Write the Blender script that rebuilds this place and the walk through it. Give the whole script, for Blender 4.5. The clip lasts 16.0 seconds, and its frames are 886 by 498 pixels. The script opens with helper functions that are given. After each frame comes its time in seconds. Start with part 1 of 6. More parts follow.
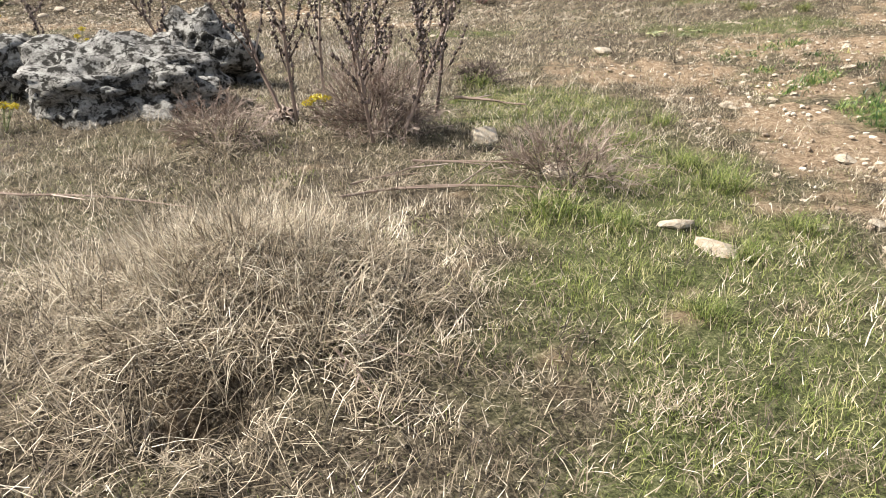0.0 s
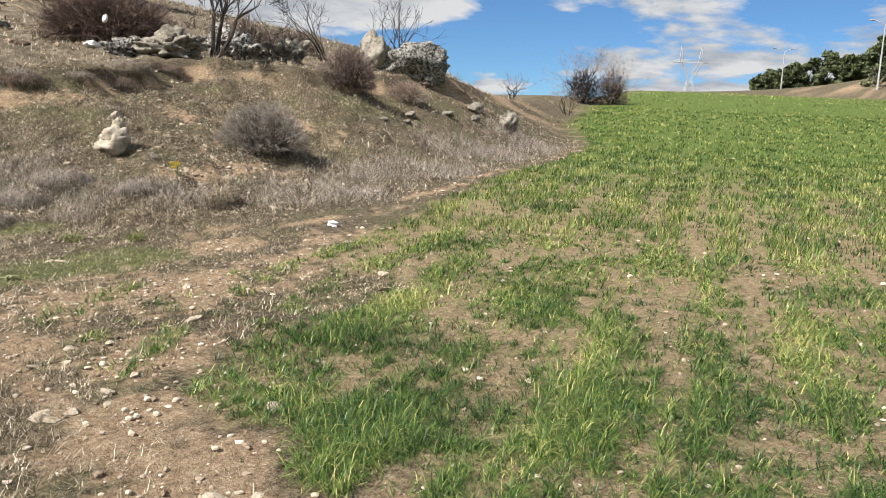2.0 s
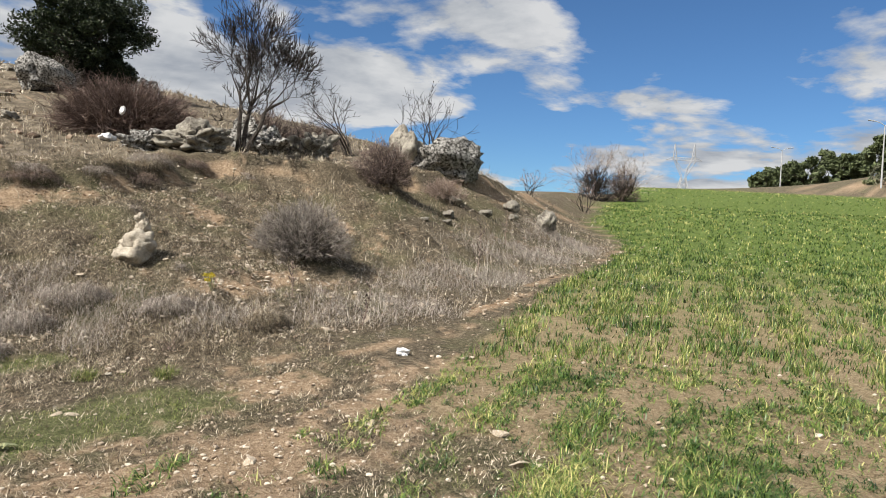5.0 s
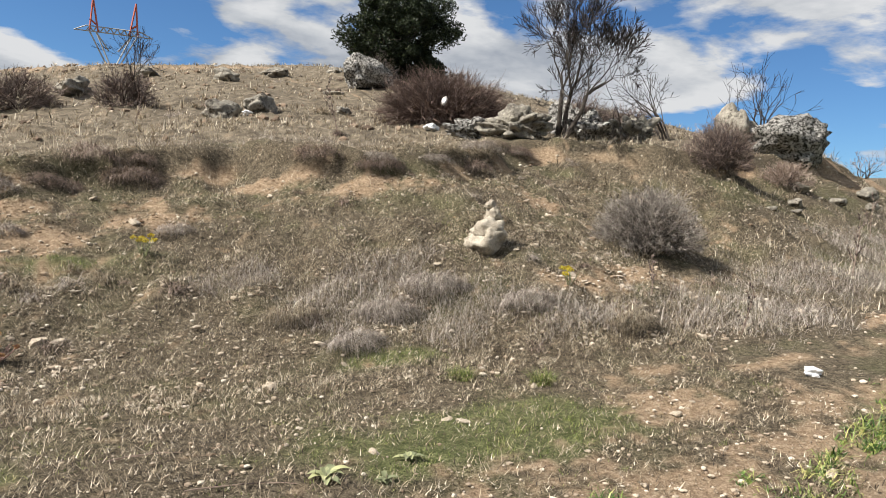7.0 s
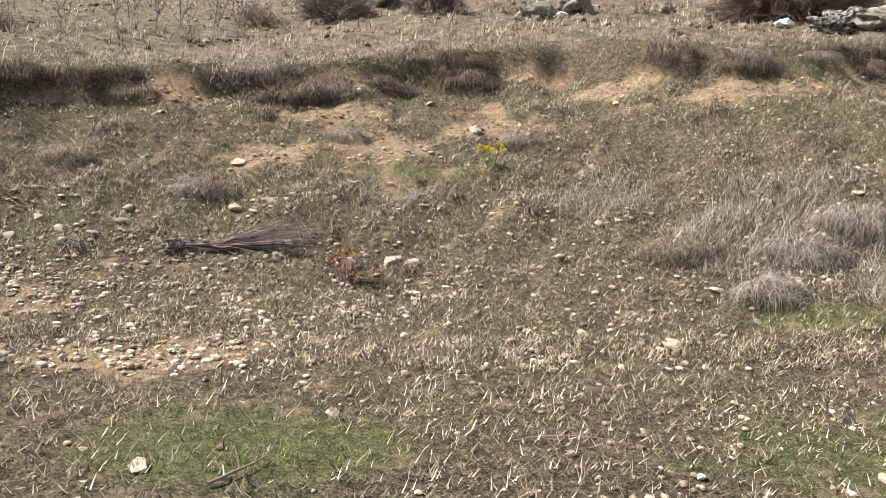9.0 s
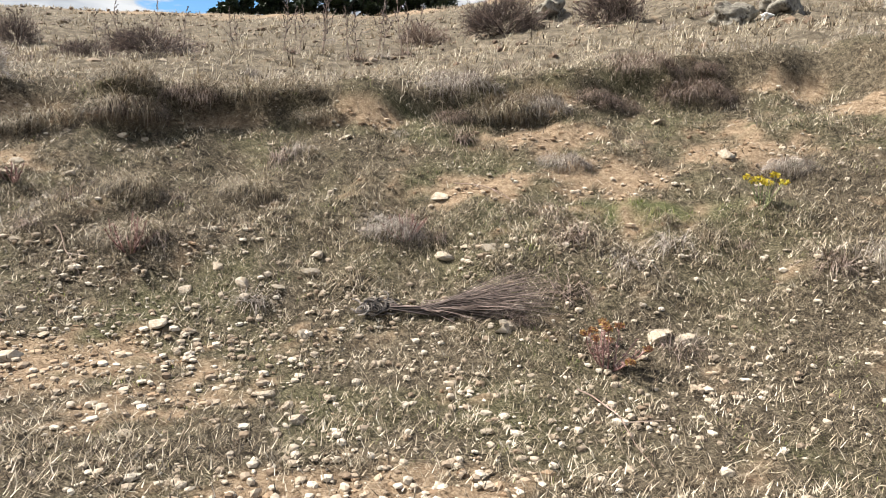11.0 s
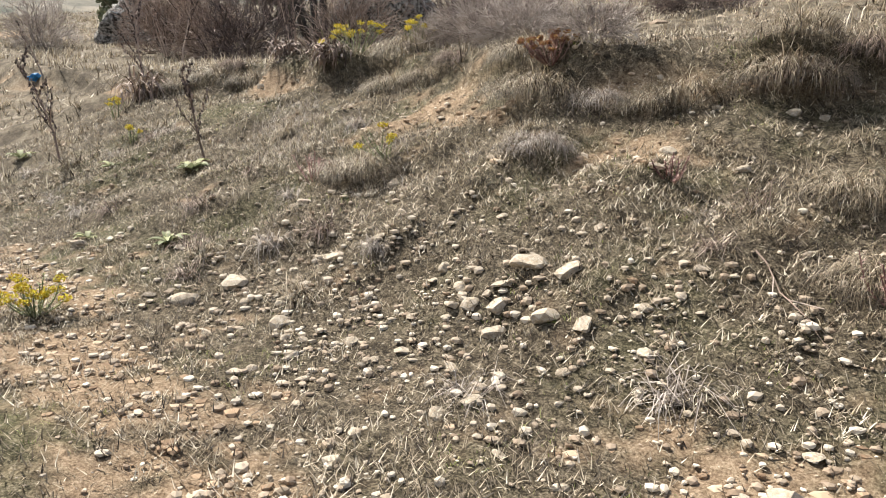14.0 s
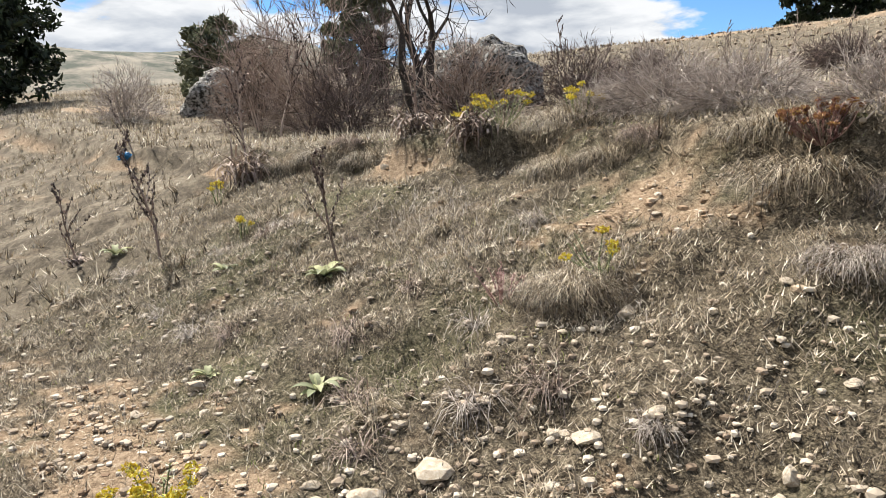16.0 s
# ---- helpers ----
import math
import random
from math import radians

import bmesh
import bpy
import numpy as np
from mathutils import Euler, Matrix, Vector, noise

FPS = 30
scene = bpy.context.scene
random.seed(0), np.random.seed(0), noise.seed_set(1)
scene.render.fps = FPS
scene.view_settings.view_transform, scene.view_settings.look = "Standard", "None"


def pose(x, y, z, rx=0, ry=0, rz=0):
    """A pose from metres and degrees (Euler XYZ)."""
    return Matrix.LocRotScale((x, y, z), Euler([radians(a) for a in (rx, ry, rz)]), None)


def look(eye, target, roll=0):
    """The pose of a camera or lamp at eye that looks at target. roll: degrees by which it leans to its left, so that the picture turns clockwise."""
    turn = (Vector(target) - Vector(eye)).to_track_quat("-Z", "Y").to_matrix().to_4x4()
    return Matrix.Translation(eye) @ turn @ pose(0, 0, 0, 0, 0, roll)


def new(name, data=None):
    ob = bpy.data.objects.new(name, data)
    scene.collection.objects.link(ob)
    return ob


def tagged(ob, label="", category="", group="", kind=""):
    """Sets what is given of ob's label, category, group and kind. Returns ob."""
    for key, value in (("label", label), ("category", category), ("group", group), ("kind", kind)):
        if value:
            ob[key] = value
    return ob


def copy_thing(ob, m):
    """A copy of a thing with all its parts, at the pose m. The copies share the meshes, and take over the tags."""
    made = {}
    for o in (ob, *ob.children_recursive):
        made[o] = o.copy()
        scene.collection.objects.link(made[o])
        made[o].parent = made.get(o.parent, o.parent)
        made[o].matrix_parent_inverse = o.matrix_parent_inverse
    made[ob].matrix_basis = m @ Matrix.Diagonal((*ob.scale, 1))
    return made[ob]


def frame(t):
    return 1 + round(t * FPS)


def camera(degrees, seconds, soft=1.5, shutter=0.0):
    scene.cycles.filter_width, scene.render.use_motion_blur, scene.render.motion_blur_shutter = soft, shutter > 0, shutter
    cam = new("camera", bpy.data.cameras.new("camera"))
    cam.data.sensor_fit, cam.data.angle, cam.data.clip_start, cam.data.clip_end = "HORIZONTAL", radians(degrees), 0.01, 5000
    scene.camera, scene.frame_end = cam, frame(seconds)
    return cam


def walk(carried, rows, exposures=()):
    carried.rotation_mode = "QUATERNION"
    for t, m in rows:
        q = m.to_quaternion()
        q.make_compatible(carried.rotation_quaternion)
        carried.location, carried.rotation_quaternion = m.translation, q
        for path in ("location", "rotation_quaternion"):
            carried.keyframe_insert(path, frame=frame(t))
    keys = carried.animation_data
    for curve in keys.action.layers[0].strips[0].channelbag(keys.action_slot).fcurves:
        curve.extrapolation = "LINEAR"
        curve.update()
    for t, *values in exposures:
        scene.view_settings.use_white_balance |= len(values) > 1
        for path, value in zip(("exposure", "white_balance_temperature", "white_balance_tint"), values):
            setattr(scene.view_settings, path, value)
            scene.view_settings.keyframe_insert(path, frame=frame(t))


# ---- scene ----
cam = camera(61.8, 16.0, soft=0.6)
METRES, EYE, TILT, LEAN, TURN = 15.2, 1.5, 0.0, 0.0, 0.0
ROWS = [
    (0.0, 0.0, 0.0, 0.0, -0.33, -23.92, 0.75),
    (0.5, 0.0134, 0.0279, 0.0027, -11.92, -21.64, 0.41),
    (1.0, 0.0369, 0.0586, 0.004, -25.24, -18.01, -0.96),
    (1.5, 0.0527, 0.0899, 0.0097, -38.18, -13.07, -2.16),
    (2.0, 0.0646, 0.116, 0.0183, -46.95, -8.61, -2.5),
    (2.5, 0.0807, 0.1392, 0.0228, -50.55, -6.49, -3.05),
    (3.0, 0.0861, 0.1625, 0.0212, -51.68, -5.79, -3.53),
    (5.5, 0.1089, 0.302, 0.0304, -44.03, 0.17, -2.87),
    (6.0, 0.1087, 0.3286, 0.0311, -38.7, 0.45, -2.64),
    (6.5, 0.0994, 0.3587, 0.0273, -32.71, -1.25, -2.84),
    (7.0, 0.0932, 0.3874, 0.0227, -26.43, -3.28, -3.18),
    (7.5, 0.0889, 0.4239, 0.0188, -19.97, -5.65, -3.51),
    (8.0, 0.0785, 0.4563, 0.0145, -13.8, -8.22, -3.78),
    (8.5, 0.0671, 0.482, 0.0114, -8.61, -10.96, -3.89),
    (11.0, 0.0027, 0.6197, 0.0104, 5.19, -10.39, -2.71),
    (11.5, -0.019, 0.6396, 0.0072, 12.54, -10.34, -2.09),
    (12.0, -0.0471, 0.665, 0.0054, 20.63, -11.34, -1.35),
    (12.5, -0.0771, 0.6785, 0.0041, 27.95, -12.39, -0.4),
    (13.0, -0.1052, 0.6873, 0.0083, 33.77, -13.27, 0.29),
    (13.5, -0.1342, 0.7034, 0.0084, 37.3, -13.7, 0.58),
    (14.0, -0.158, 0.7163, 0.0075, 39.16, -13.66, 0.54),
    (14.5, -0.1875, 0.729, 0.013, 39.71, -12.79, 0.41),
    (15.0, -0.2197, 0.7405, 0.0117, 40.37, -11.65, 0.61),
    (15.5, -0.2528, 0.7506, 0.0162, 41.59, -10.33, 1.17),
    (16.0, -0.2861, 0.7535, 0.0198, 43.41, -9.02, 1.82),
]
walk(cam, [(t, pose(0, 0, EYE, TILT, LEAN, TURN) @ pose(METRES * x, METRES * y, METRES * z, 90 + pitch, roll, yaw)) for t, x, y, z, yaw, pitch, roll in ROWS],
     [(0.0, 1.25), (1.5, 1.02), (3.0, 0.8), (5.5, 0.8), (7.5, 0.98), (9.0, 1.14), (11.5, 1.28), (16.0, 1.34)])

# ---- sky and sun ----
SUN_AZ, SUN_EL = -82.0, 47.0          # degrees from +y towards +x, and up
world = bpy.data.worlds.new("world")
scene.world = world
world.use_nodes = True
wn, wl = world.node_tree.nodes, world.node_tree.links
wn.clear()


def wnode(kind, **kw):
    n = wn.new(kind)
    for k, v in kw.items():
        n.inputs[k].default_value = v
    return n


sky = wn.new("ShaderNodeTexSky")
sky.sky_type, sky.sun_disc = "NISHITA", False
sky.sun_elevation, sky.sun_rotation = radians(SUN_EL), radians(SUN_AZ)
sky.altitude, sky.air_density, sky.dust_density, sky.ozone_density = 1500, 1.0, 0.2, 3.5
coord = wn.new("ShaderNodeTexCoord")
split = wn.new("ShaderNodeSeparateXYZ")
wl.new(coord.outputs["Generated"], split.inputs[0])


def wmath(how, a, b, c=None):
    n = wn.new("ShaderNodeMath")
    n.operation = how
    for i, v in enumerate((a, b, c)):
        if v is None:
            continue
        if hasattr(v, "links"):
            wl.new(v, n.inputs[i])
        else:
            n.inputs[i].default_value = v
    return n.outputs[0]


# clouds lie on a high level sheet, so they flatten towards the horizon
sheet = wmath("ADD", wmath("MAXIMUM", split.outputs["Z"], 0.0), 0.17)
spread = wn.new("ShaderNodeCombineXYZ")
wl.new(wmath("DIVIDE", split.outputs["X"], sheet), spread.inputs[0])
wl.new(wmath("DIVIDE", split.outputs["Y"], sheet), spread.inputs[1])


def puff(shift):
    move = wnode("ShaderNodeMapping", Location=shift)
    wl.new(spread.outputs[0], move.inputs["Vector"])
    big = wnode("ShaderNodeTexNoise", Scale=0.62, Detail=2.0, Roughness=0.5)
    wl.new(move.outputs[0], big.inputs["Vector"])
    small = wnode("ShaderNodeTexNoise", Scale=2.3, Detail=9.0, Roughness=0.55, Distortion=0.15)
    wl.new(move.outputs[0], small.inputs["Vector"])
    return wmath("ADD", wmath("MULTIPLY", big.outputs["Fac"], 0.66), wmath("MULTIPLY", small.outputs["Fac"], 0.34))


side = wnode("ShaderNodeMapRange", **{"From Min": -0.2, "From Max": 0.75, "To Min": 0.06, "To Max": -0.006})
wl.new(split.outputs["X"], side.inputs["Value"])
total = wmath("ADD", puff((1.9, 0.1, 0.0)), side.outputs[0])
sunward = wmath("ADD", puff((2.04, 0.06, 0.0)), side.outputs[0])
cover = wnode("ShaderNodeMapRange", **{"From Min": 0.50, "From Max": 0.535})
wl.new(total, cover.inputs["Value"])
lit = wnode("ShaderNodeMapRange", **{"From Min": -0.06, "From Max": 0.05})
wl.new(wmath("SUBTRACT", total, sunward), lit.inputs["Value"])
thick = wnode("ShaderNodeMapRange", **{"From Min": 0.56, "From Max": 0.68, "To Min": 0.0, "To Max": 0.4})
wl.new(total, thick.inputs["Value"])
body = wn.new("ShaderNodeValToRGB")
body.color_ramp.elements.new(0.5)
for e, (p, c) in zip(body.color_ramp.elements, [(0.05, (3.6, 3.95, 4.5, 1)), (0.5, (5.2, 5.45, 5.8, 1)), (0.95, (6.9, 7.0, 7.15, 1))]):
    e.position, e.color = p, c
wl.new(wmath("SUBTRACT", lit.outputs[0], thick.outputs[0]), body.inputs["Fac"])
mixed = wn.new("ShaderNodeMix")
mixed.data_type = "RGBA"
wl.new(cover.outputs[0], mixed.inputs["Factor"])
deep = wn.new("ShaderNodeMix")
deep.data_type, deep.blend_type = "RGBA", "MULTIPLY"
deep.inputs["Factor"].default_value, deep.inputs[7].default_value = 1.0, (0.62, 0.86, 1.05, 1)
wl.new(sky.outputs[0], deep.inputs[6])
wl.new(deep.outputs[2], mixed.inputs[6])
wl.new(body.outputs[0], mixed.inputs[7])
back = wnode("ShaderNodeBackground", Strength=0.056)
wl.new(mixed.outputs[2], back.inputs["Color"])
wl.new(back.outputs[0], wn.new("ShaderNodeOutputWorld").inputs["Surface"])

sun = new("sun", bpy.data.lights.new("sun", "SUN"))
sun.data.energy, sun.data.angle, sun.data.color = 5.0, radians(0.6), (1.0, 0.94, 0.85)
a, e = radians(SUN_AZ), radians(SUN_EL)
sun.matrix_world = look((Vector((math.sin(a) * math.cos(e), math.cos(a) * math.cos(e), math.sin(e))) * 60), (0, 0, 0))


# ---- the lie of the land ----
FOOT_X = (-60, -30, -14, -7, -4, 0, 3, 5, 6.7, 9.3, 13.2, 20, 27, 37.5, 53, 80, 200)
FOOT_Y = (16.5, 14.4, 13.6, 13.6, 13.6, 13.9, 13.3, 12.8, 12.0, 11.9, 13.3, 15.6, 18.7, 26.4, 35, 48, 110)
TOP_X = (-60, -30, -14, -10.3, -8, -5.9, -4.3, -2.7, -1, 0.6, 3.9, 6, 9, 11, 14, 17, 21, 27, 40, 53, 80, 200)
TOP_Y = (22, 19, 17.5, 17.9, 17.6, 16.8, 16.9, 17.9, 18.1, 18.5, 19.6, 18.6, 19.6, 21.2, 19.2, 20.2, 20.9, 23.4, 31, 38, 50, 112)
TOP_Z = (3.6, 2.5, 1.62, 1.75, 1.83, 1.79, 1.76, 1.83, 1.98, 2.2, 2.72, 2.8, 3.1, 3.55, 3.5, 3.6, 4.0, 3.8, 4.3, 5.6, 6.9, 12)
FIELD_P = (-60, -25, -10, 2, 7.4, 12, 18, 33, 60, 120, 180, 500)
FIELD_Z = (3.0, 0.9, 0.08, -0.02, 0.0, 0.2, 0.65, 1.6, 4.2, 10.0, 12.0, 12.0)
RISE_A = (-120, -72, -55, -40, -25, -10, 2, 14, 20, 32, 44, 53, 58, 70)
RISE_E = (2.4, 2.9, 3.6, 4.5, 5.3, 6.2, 8.3, 9.5, 9.7, 8.8, 7.1, 5.2, 4.0, 3.0)


def eased(v, xs, ys):
    """Smooth steps from one value to the next."""
    v = np.asarray(v, float)
    xs, ys = np.array(xs, float), np.array(ys, float)
    m = np.gradient(ys, xs)
    i = np.clip(np.searchsorted(xs, v) - 1, 0, len(xs) - 2)
    h = xs[i + 1] - xs[i]
    t = np.clip((v - xs[i]) / h, 0, 1)
    return ((2 * t**3 - 3 * t**2 + 1) * ys[i] + (t**3 - 2 * t**2 + t) * h * m[i]
            + (3 * t**2 - 2 * t**3) * ys[i + 1] + (t**3 - t**2) * h * m[i + 1])


def waves(x, y, size, seed):
    """Soft random swells between -1 and 1, about so many metres long."""
    r = np.random.RandomState(seed)
    out = 0
    for _ in range(7):
        a, k, ph = r.uniform(0, 6.283), 6.283 / size * r.uniform(0.6, 1.6), r.uniform(0, 6.283)
        out = out + np.sin(k * (x * math.cos(a) + y * math.sin(a)) + ph)
    return out / 3.6


def foot_y(x):
    return eased(x, FOOT_X, FOOT_Y) + 0.22 * waves(x, 0 * x, 3.0, 5)


def top_y(x):
    return eased(x, TOP_X, TOP_Y) + 0.16 * waves(x, 0 * x, 1.6, 9) + 0.2 * waves(x, 0 * x, 4.5, 19)


def land(x, y):
    """Height of the ground at x, y."""
    x, y = np.asarray(x, float), np.asarray(y, float)
    field = eased(0.87 * x + 0.49 * y, FIELD_P, FIELD_Z)
    yf, yt, zt = foot_y(x), top_y(x), eased(x, TOP_X, TOP_Z)
    s = (y - yf) / (yt - yf)
    bank = np.interp(s, (-0.2, 0, 0.12, 0.5, 0.86, 0.94, 1.0, 1.05), (0, 0.04, 0.11, 0.43, 0.72, 0.8, 0.985, 1.0))
    hollow = np.interp(s, (-0.2, 0, 0.12, 0.28, 0.5, 0.75, 0.92, 1.0, 1.05), (0, 0.02, 0.05, 0.14, 0.36, 0.62, 0.8, 0.985, 1.0))
    bank = bank + (hollow - bank) * np.clip((x - 7.2) / 2.5, 0, 1)
    zf = eased(0.87 * x + 0.49 * yf, FIELD_P, FIELD_Z)
    slope = field * (1 - np.clip(s, 0, 1)) + zf * np.clip(s, 0, 1)
    z = slope + (zt - zf) * bank
    az = np.degrees(np.arctan2(x - 1, np.maximum(y - 7, 0.1)))
    rc = np.interp(az, (-80, -40, 0, 30, 45, 58), (70, 75, 62, 50, 42, 38))
    zc = 1.8 + rc * np.tan(np.radians(np.interp(az, RISE_A, RISE_E)))
    reach = np.maximum(7 + rc * np.cos(np.radians(az)) - yt, 6)
    f = np.clip((y - yt) / reach, 0, 3)
    up = np.where(f < 1, 0.38 * f + 0.62 * f * f * (3 - 2 * f), 1 - 0.25 * np.minimum(f - 1, 1) ** 2)
    z = z + np.where(y > yt, np.maximum(zc - zt, 0) * up, 0)
    # the cut embankment beyond the field
    z = z + 14.0 * np.exp(-((y + 20) / 46) ** 2) * np.clip((x - 98 - 0.2 * y) / 32, 0, 1)
    # lumps and hollows
    on = np.clip(s * 4, 0, 1)
    z = z + 0.02 * waves(x, y, 2.2, 3) + on * (0.06 * waves(x, y, 1.3, 4) + 0.045 * np.abs(waves(x, y, 0.7, 6))) + 0.12 * np.clip((y - yt) / 6, 0, 1) * waves(x, y, 7, 8)
    z = z + 0.24 * np.exp(-((x + 0.8) ** 2 + (y - 2.85) ** 2) / 0.5) + 0.12 * np.exp(-((x + 2.6) ** 2 + (y - 6.2) ** 2) / 3)
    z = z - 0.32 * np.exp(-(((x + 0.79) / 0.14) ** 2 + ((y - 1.97) / 0.11) ** 2))
    return z

CROP_Y = (-300, -20, 0, 3, 6, 7.0, 7.5, 8.8, 9.7, 10.3, 10.8, 11.8, 12.5)
CROP_X = (-5, 2, 3.0, 3.2, 3.4, 4.0, 6.6, 6.6, 7.3, 8.5, 9.7, 11.6, 13.5)
BARE = ((2.75, 1.0, 0.75, 4.5), (2.75, 5.5, 0.6, 2.2), (2.2, 8.0, 1.2, 0.9), (4.6, 9.2, 1.9, 1.0), (3.5, 7.3, 0.8, 0.8), (6.4, 10.9, 0.7, 0.6), (6.6, 9.6, 0.8, 0.6), (7.9, 10.5, 0.9, 0.35),
        (-6.4, 12.6, 1.6, 0.5), (-8.6, 13.1, 1.8, 0.5), (-4.6, 12.2, 1.0, 0.5), (-2.6, 13.5, 1.2, 0.5), (-0.4, 12.4, 0.8, 0.4),
        (1.0, 16.6, 0.7, 0.8), (-0.3, 16.3, 0.7, 0.35), (2.4, 17.3, 0.8, 0.5), (0.4, 17.5, 0.6, 0.5), (-4.7, 15.9, 0.5, 0.3), (-7.0, 16.5, 0.7, 0.5),
        (6.0, 17.8, 1.4, 0.4), (4.2, 18.6, 0.8, 0.35), (9.2, 17.4, 0.5, 0.8), (12.2, 17.2, 0.5, 1.1), (9.0, 14.4, 0.8, 0.5), (7.6, 13.9, 0.7, 0.5),
        (30, 24.5, 4, 1.2), (36, 29, 4, 1.2), (22, 20.2, 1.5, 0.6), (118, -4, 22, 34), (-8, 59, 13, 4), (-24, 57, 9, 4), (8, 52, 5, 2), (-30, 22, 5, 1))
LAWN = ((1.15, 3.7, 1.05, 2.7), (1.15, 1.8, 0.75, 1.3),  (1.6, 0.5, 0.9, 2), (3.9, 10.8, 0.9, 0.45), (5.2, 11.3, 0.6, 0.3), (0.9, 6.6, 1.0, 1.0), (0.3, 11.2, 0.9, 0.45), (4.4, 10.9, 1.7, 0.7), (1.2, 16.0, 0.6, 0.3), (4.5, 13.0, 0.6, 0.25))


def blobs(x, y, spots):
    out = 0 * x
    for cx, cy, rx, ry in spots:
        out = np.maximum(out, np.exp(-(((x - cx) / rx) ** 2 + ((y - cy) / ry) ** 2)))
    return out


def step(v, lo, hi):
    t = np.clip((v - lo) / (hi - lo), 0, 1)
    return t * t * (3 - 2 * t)


def crop_at(x, y):
    edge = np.interp(y, CROP_Y, CROP_X)
    side = step(97 - x + 0.2 * y, 0, 6) * step(x - edge + 0.35 * waves(x, y, 1.1, 21), -0.25, 0.35)
    return side * step(foot_y(x) - y, 0.45, 0.8)


def bare_at(x, y):
    b = 0.9 * blobs(x, y, BARE) + 0.3 * waves(x, y, 0.8, 23) + 0.3 * waves(x, y, 0.32, 24)
    yf, yt = foot_y(x), top_y(x)
    s = (y - yf) / (yt - yf)
    scarp = np.exp(-((s - 0.93) / 0.05) ** 2) * (0.5 + 0.6 * waves(x, y, 1.7, 25))
    foot = np.exp(-((y - yf + 0.25) / 0.3) ** 2) * (x > 6.5) * (0.5 + 0.35 * waves(x, y, 0.9, 26))
    return step(np.maximum(np.maximum(b, scarp), foot), 0.32, 0.7)


def lawn_at(x, y):
    return step(blobs(x, y, LAWN) + 0.2 * waves(x, y, 0.9, 27), 0.25, 0.7)


# ---- materials ----
def material(name):
    m = bpy.data.materials.new(name)
    m.use_nodes = True
    n, l = m.node_tree.nodes, m.node_tree.links
    return m, n, l, n["Principled BSDF"]


def ramp(n, stops):
    r = n.new("ShaderNodeValToRGB")
    while len(r.color_ramp.elements) < len(stops):
        r.color_ramp.elements.new(0.5)
    for el, (p, c) in zip(r.color_ramp.elements, stops):
        el.position, el.color = p, (*c, 1)
    return r


def noise_node(n, l, scale, detail=6, rough=0.6, vector=None):
    t = n.new("ShaderNodeTexNoise")
    t.inputs["Scale"].default_value, t.inputs["Detail"].default_value, t.inputs["Roughness"].default_value = scale, detail, rough
    if vector is not None:
        l.new(vector, t.inputs["Vector"])
    return t


def mix(n, l, fac, a, b, how="MIX"):
    m = n.new("ShaderNodeMix")
    m.data_type, m.blend_type = "RGBA", how
    for sock, v in ((m.inputs["Factor"], fac), (m.inputs[6], a), (m.inputs[7], b)):
        if hasattr(v, "links"):
            l.new(v, sock)
        elif isinstance(v, tuple):
            sock.default_value = (*v, 1)
        else:
            sock.default_value = v
    return m.outputs[2]


def bump(n, l, shader, height, strength, distance):
    b = n.new("ShaderNodeBump")
    b.inputs["Strength"].default_value, b.inputs["Distance"].default_value = strength, distance
    l.new(height, b.inputs["Height"])
    l.new(b.outputs[0], shader.inputs["Normal"])


def surface(name, stops, scale, fine, rough=0.9, bumped=0.5, distance=0.02, spots=None):
    """A rough natural surface: colour by coarse and fine grain, with spots of another colour."""
    m, n, l, sh = material(name)
    pos = n.new("ShaderNodeTexCoord").outputs["Object"]
    info = n.new("ShaderNodeObjectInfo")
    add = n.new("ShaderNodeVectorMath")
    l.new(pos, add.inputs[0])
    l.new(info.outputs["Random"], add.inputs[1])
    pos = add.outputs[0]
    coarse, grain = noise_node(n, l, scale, 8, 0.65, pos), noise_node(n, l, fine, 6, 0.7, pos)
    both = n.new("ShaderNodeMath")
    both.operation = "MULTIPLY_ADD"
    l.new(grain.outputs["Fac"], both.inputs[0])
    both.inputs[1].default_value = 0.55
    half = n.new("ShaderNodeMath")
    half.operation = "MULTIPLY_ADD"
    l.new(coarse.outputs["Fac"], half.inputs[0])
    half.inputs[1].default_value, half.inputs[2].default_value = 0.9, -0.22
    l.new(half.outputs[0], both.inputs[2])
    r = ramp(n, stops)
    l.new(both.outputs[0], r.inputs["Fac"])
    colour = r.outputs["Color"]
    if spots:
        c, size, lo, hi = spots
        sp = noise_node(n, l, size, 5, 0.7, pos)
        lim = n.new("ShaderNodeMapRange")
        lim.inputs["From Min"].default_value, lim.inputs["From Max"].default_value = lo, hi
        l.new(sp.outputs["Fac"], lim.inputs["Value"])
        colour = mix(n, l, lim.outputs[0], colour, c)
    l.new(colour, sh.inputs["Base Color"])
    sh.inputs["Roughness"].default_value = rough
    sh.inputs["Specular IOR Level"].default_value = 0.2
    bump(n, l, sh, both.outputs[0], bumped, distance)
    return m


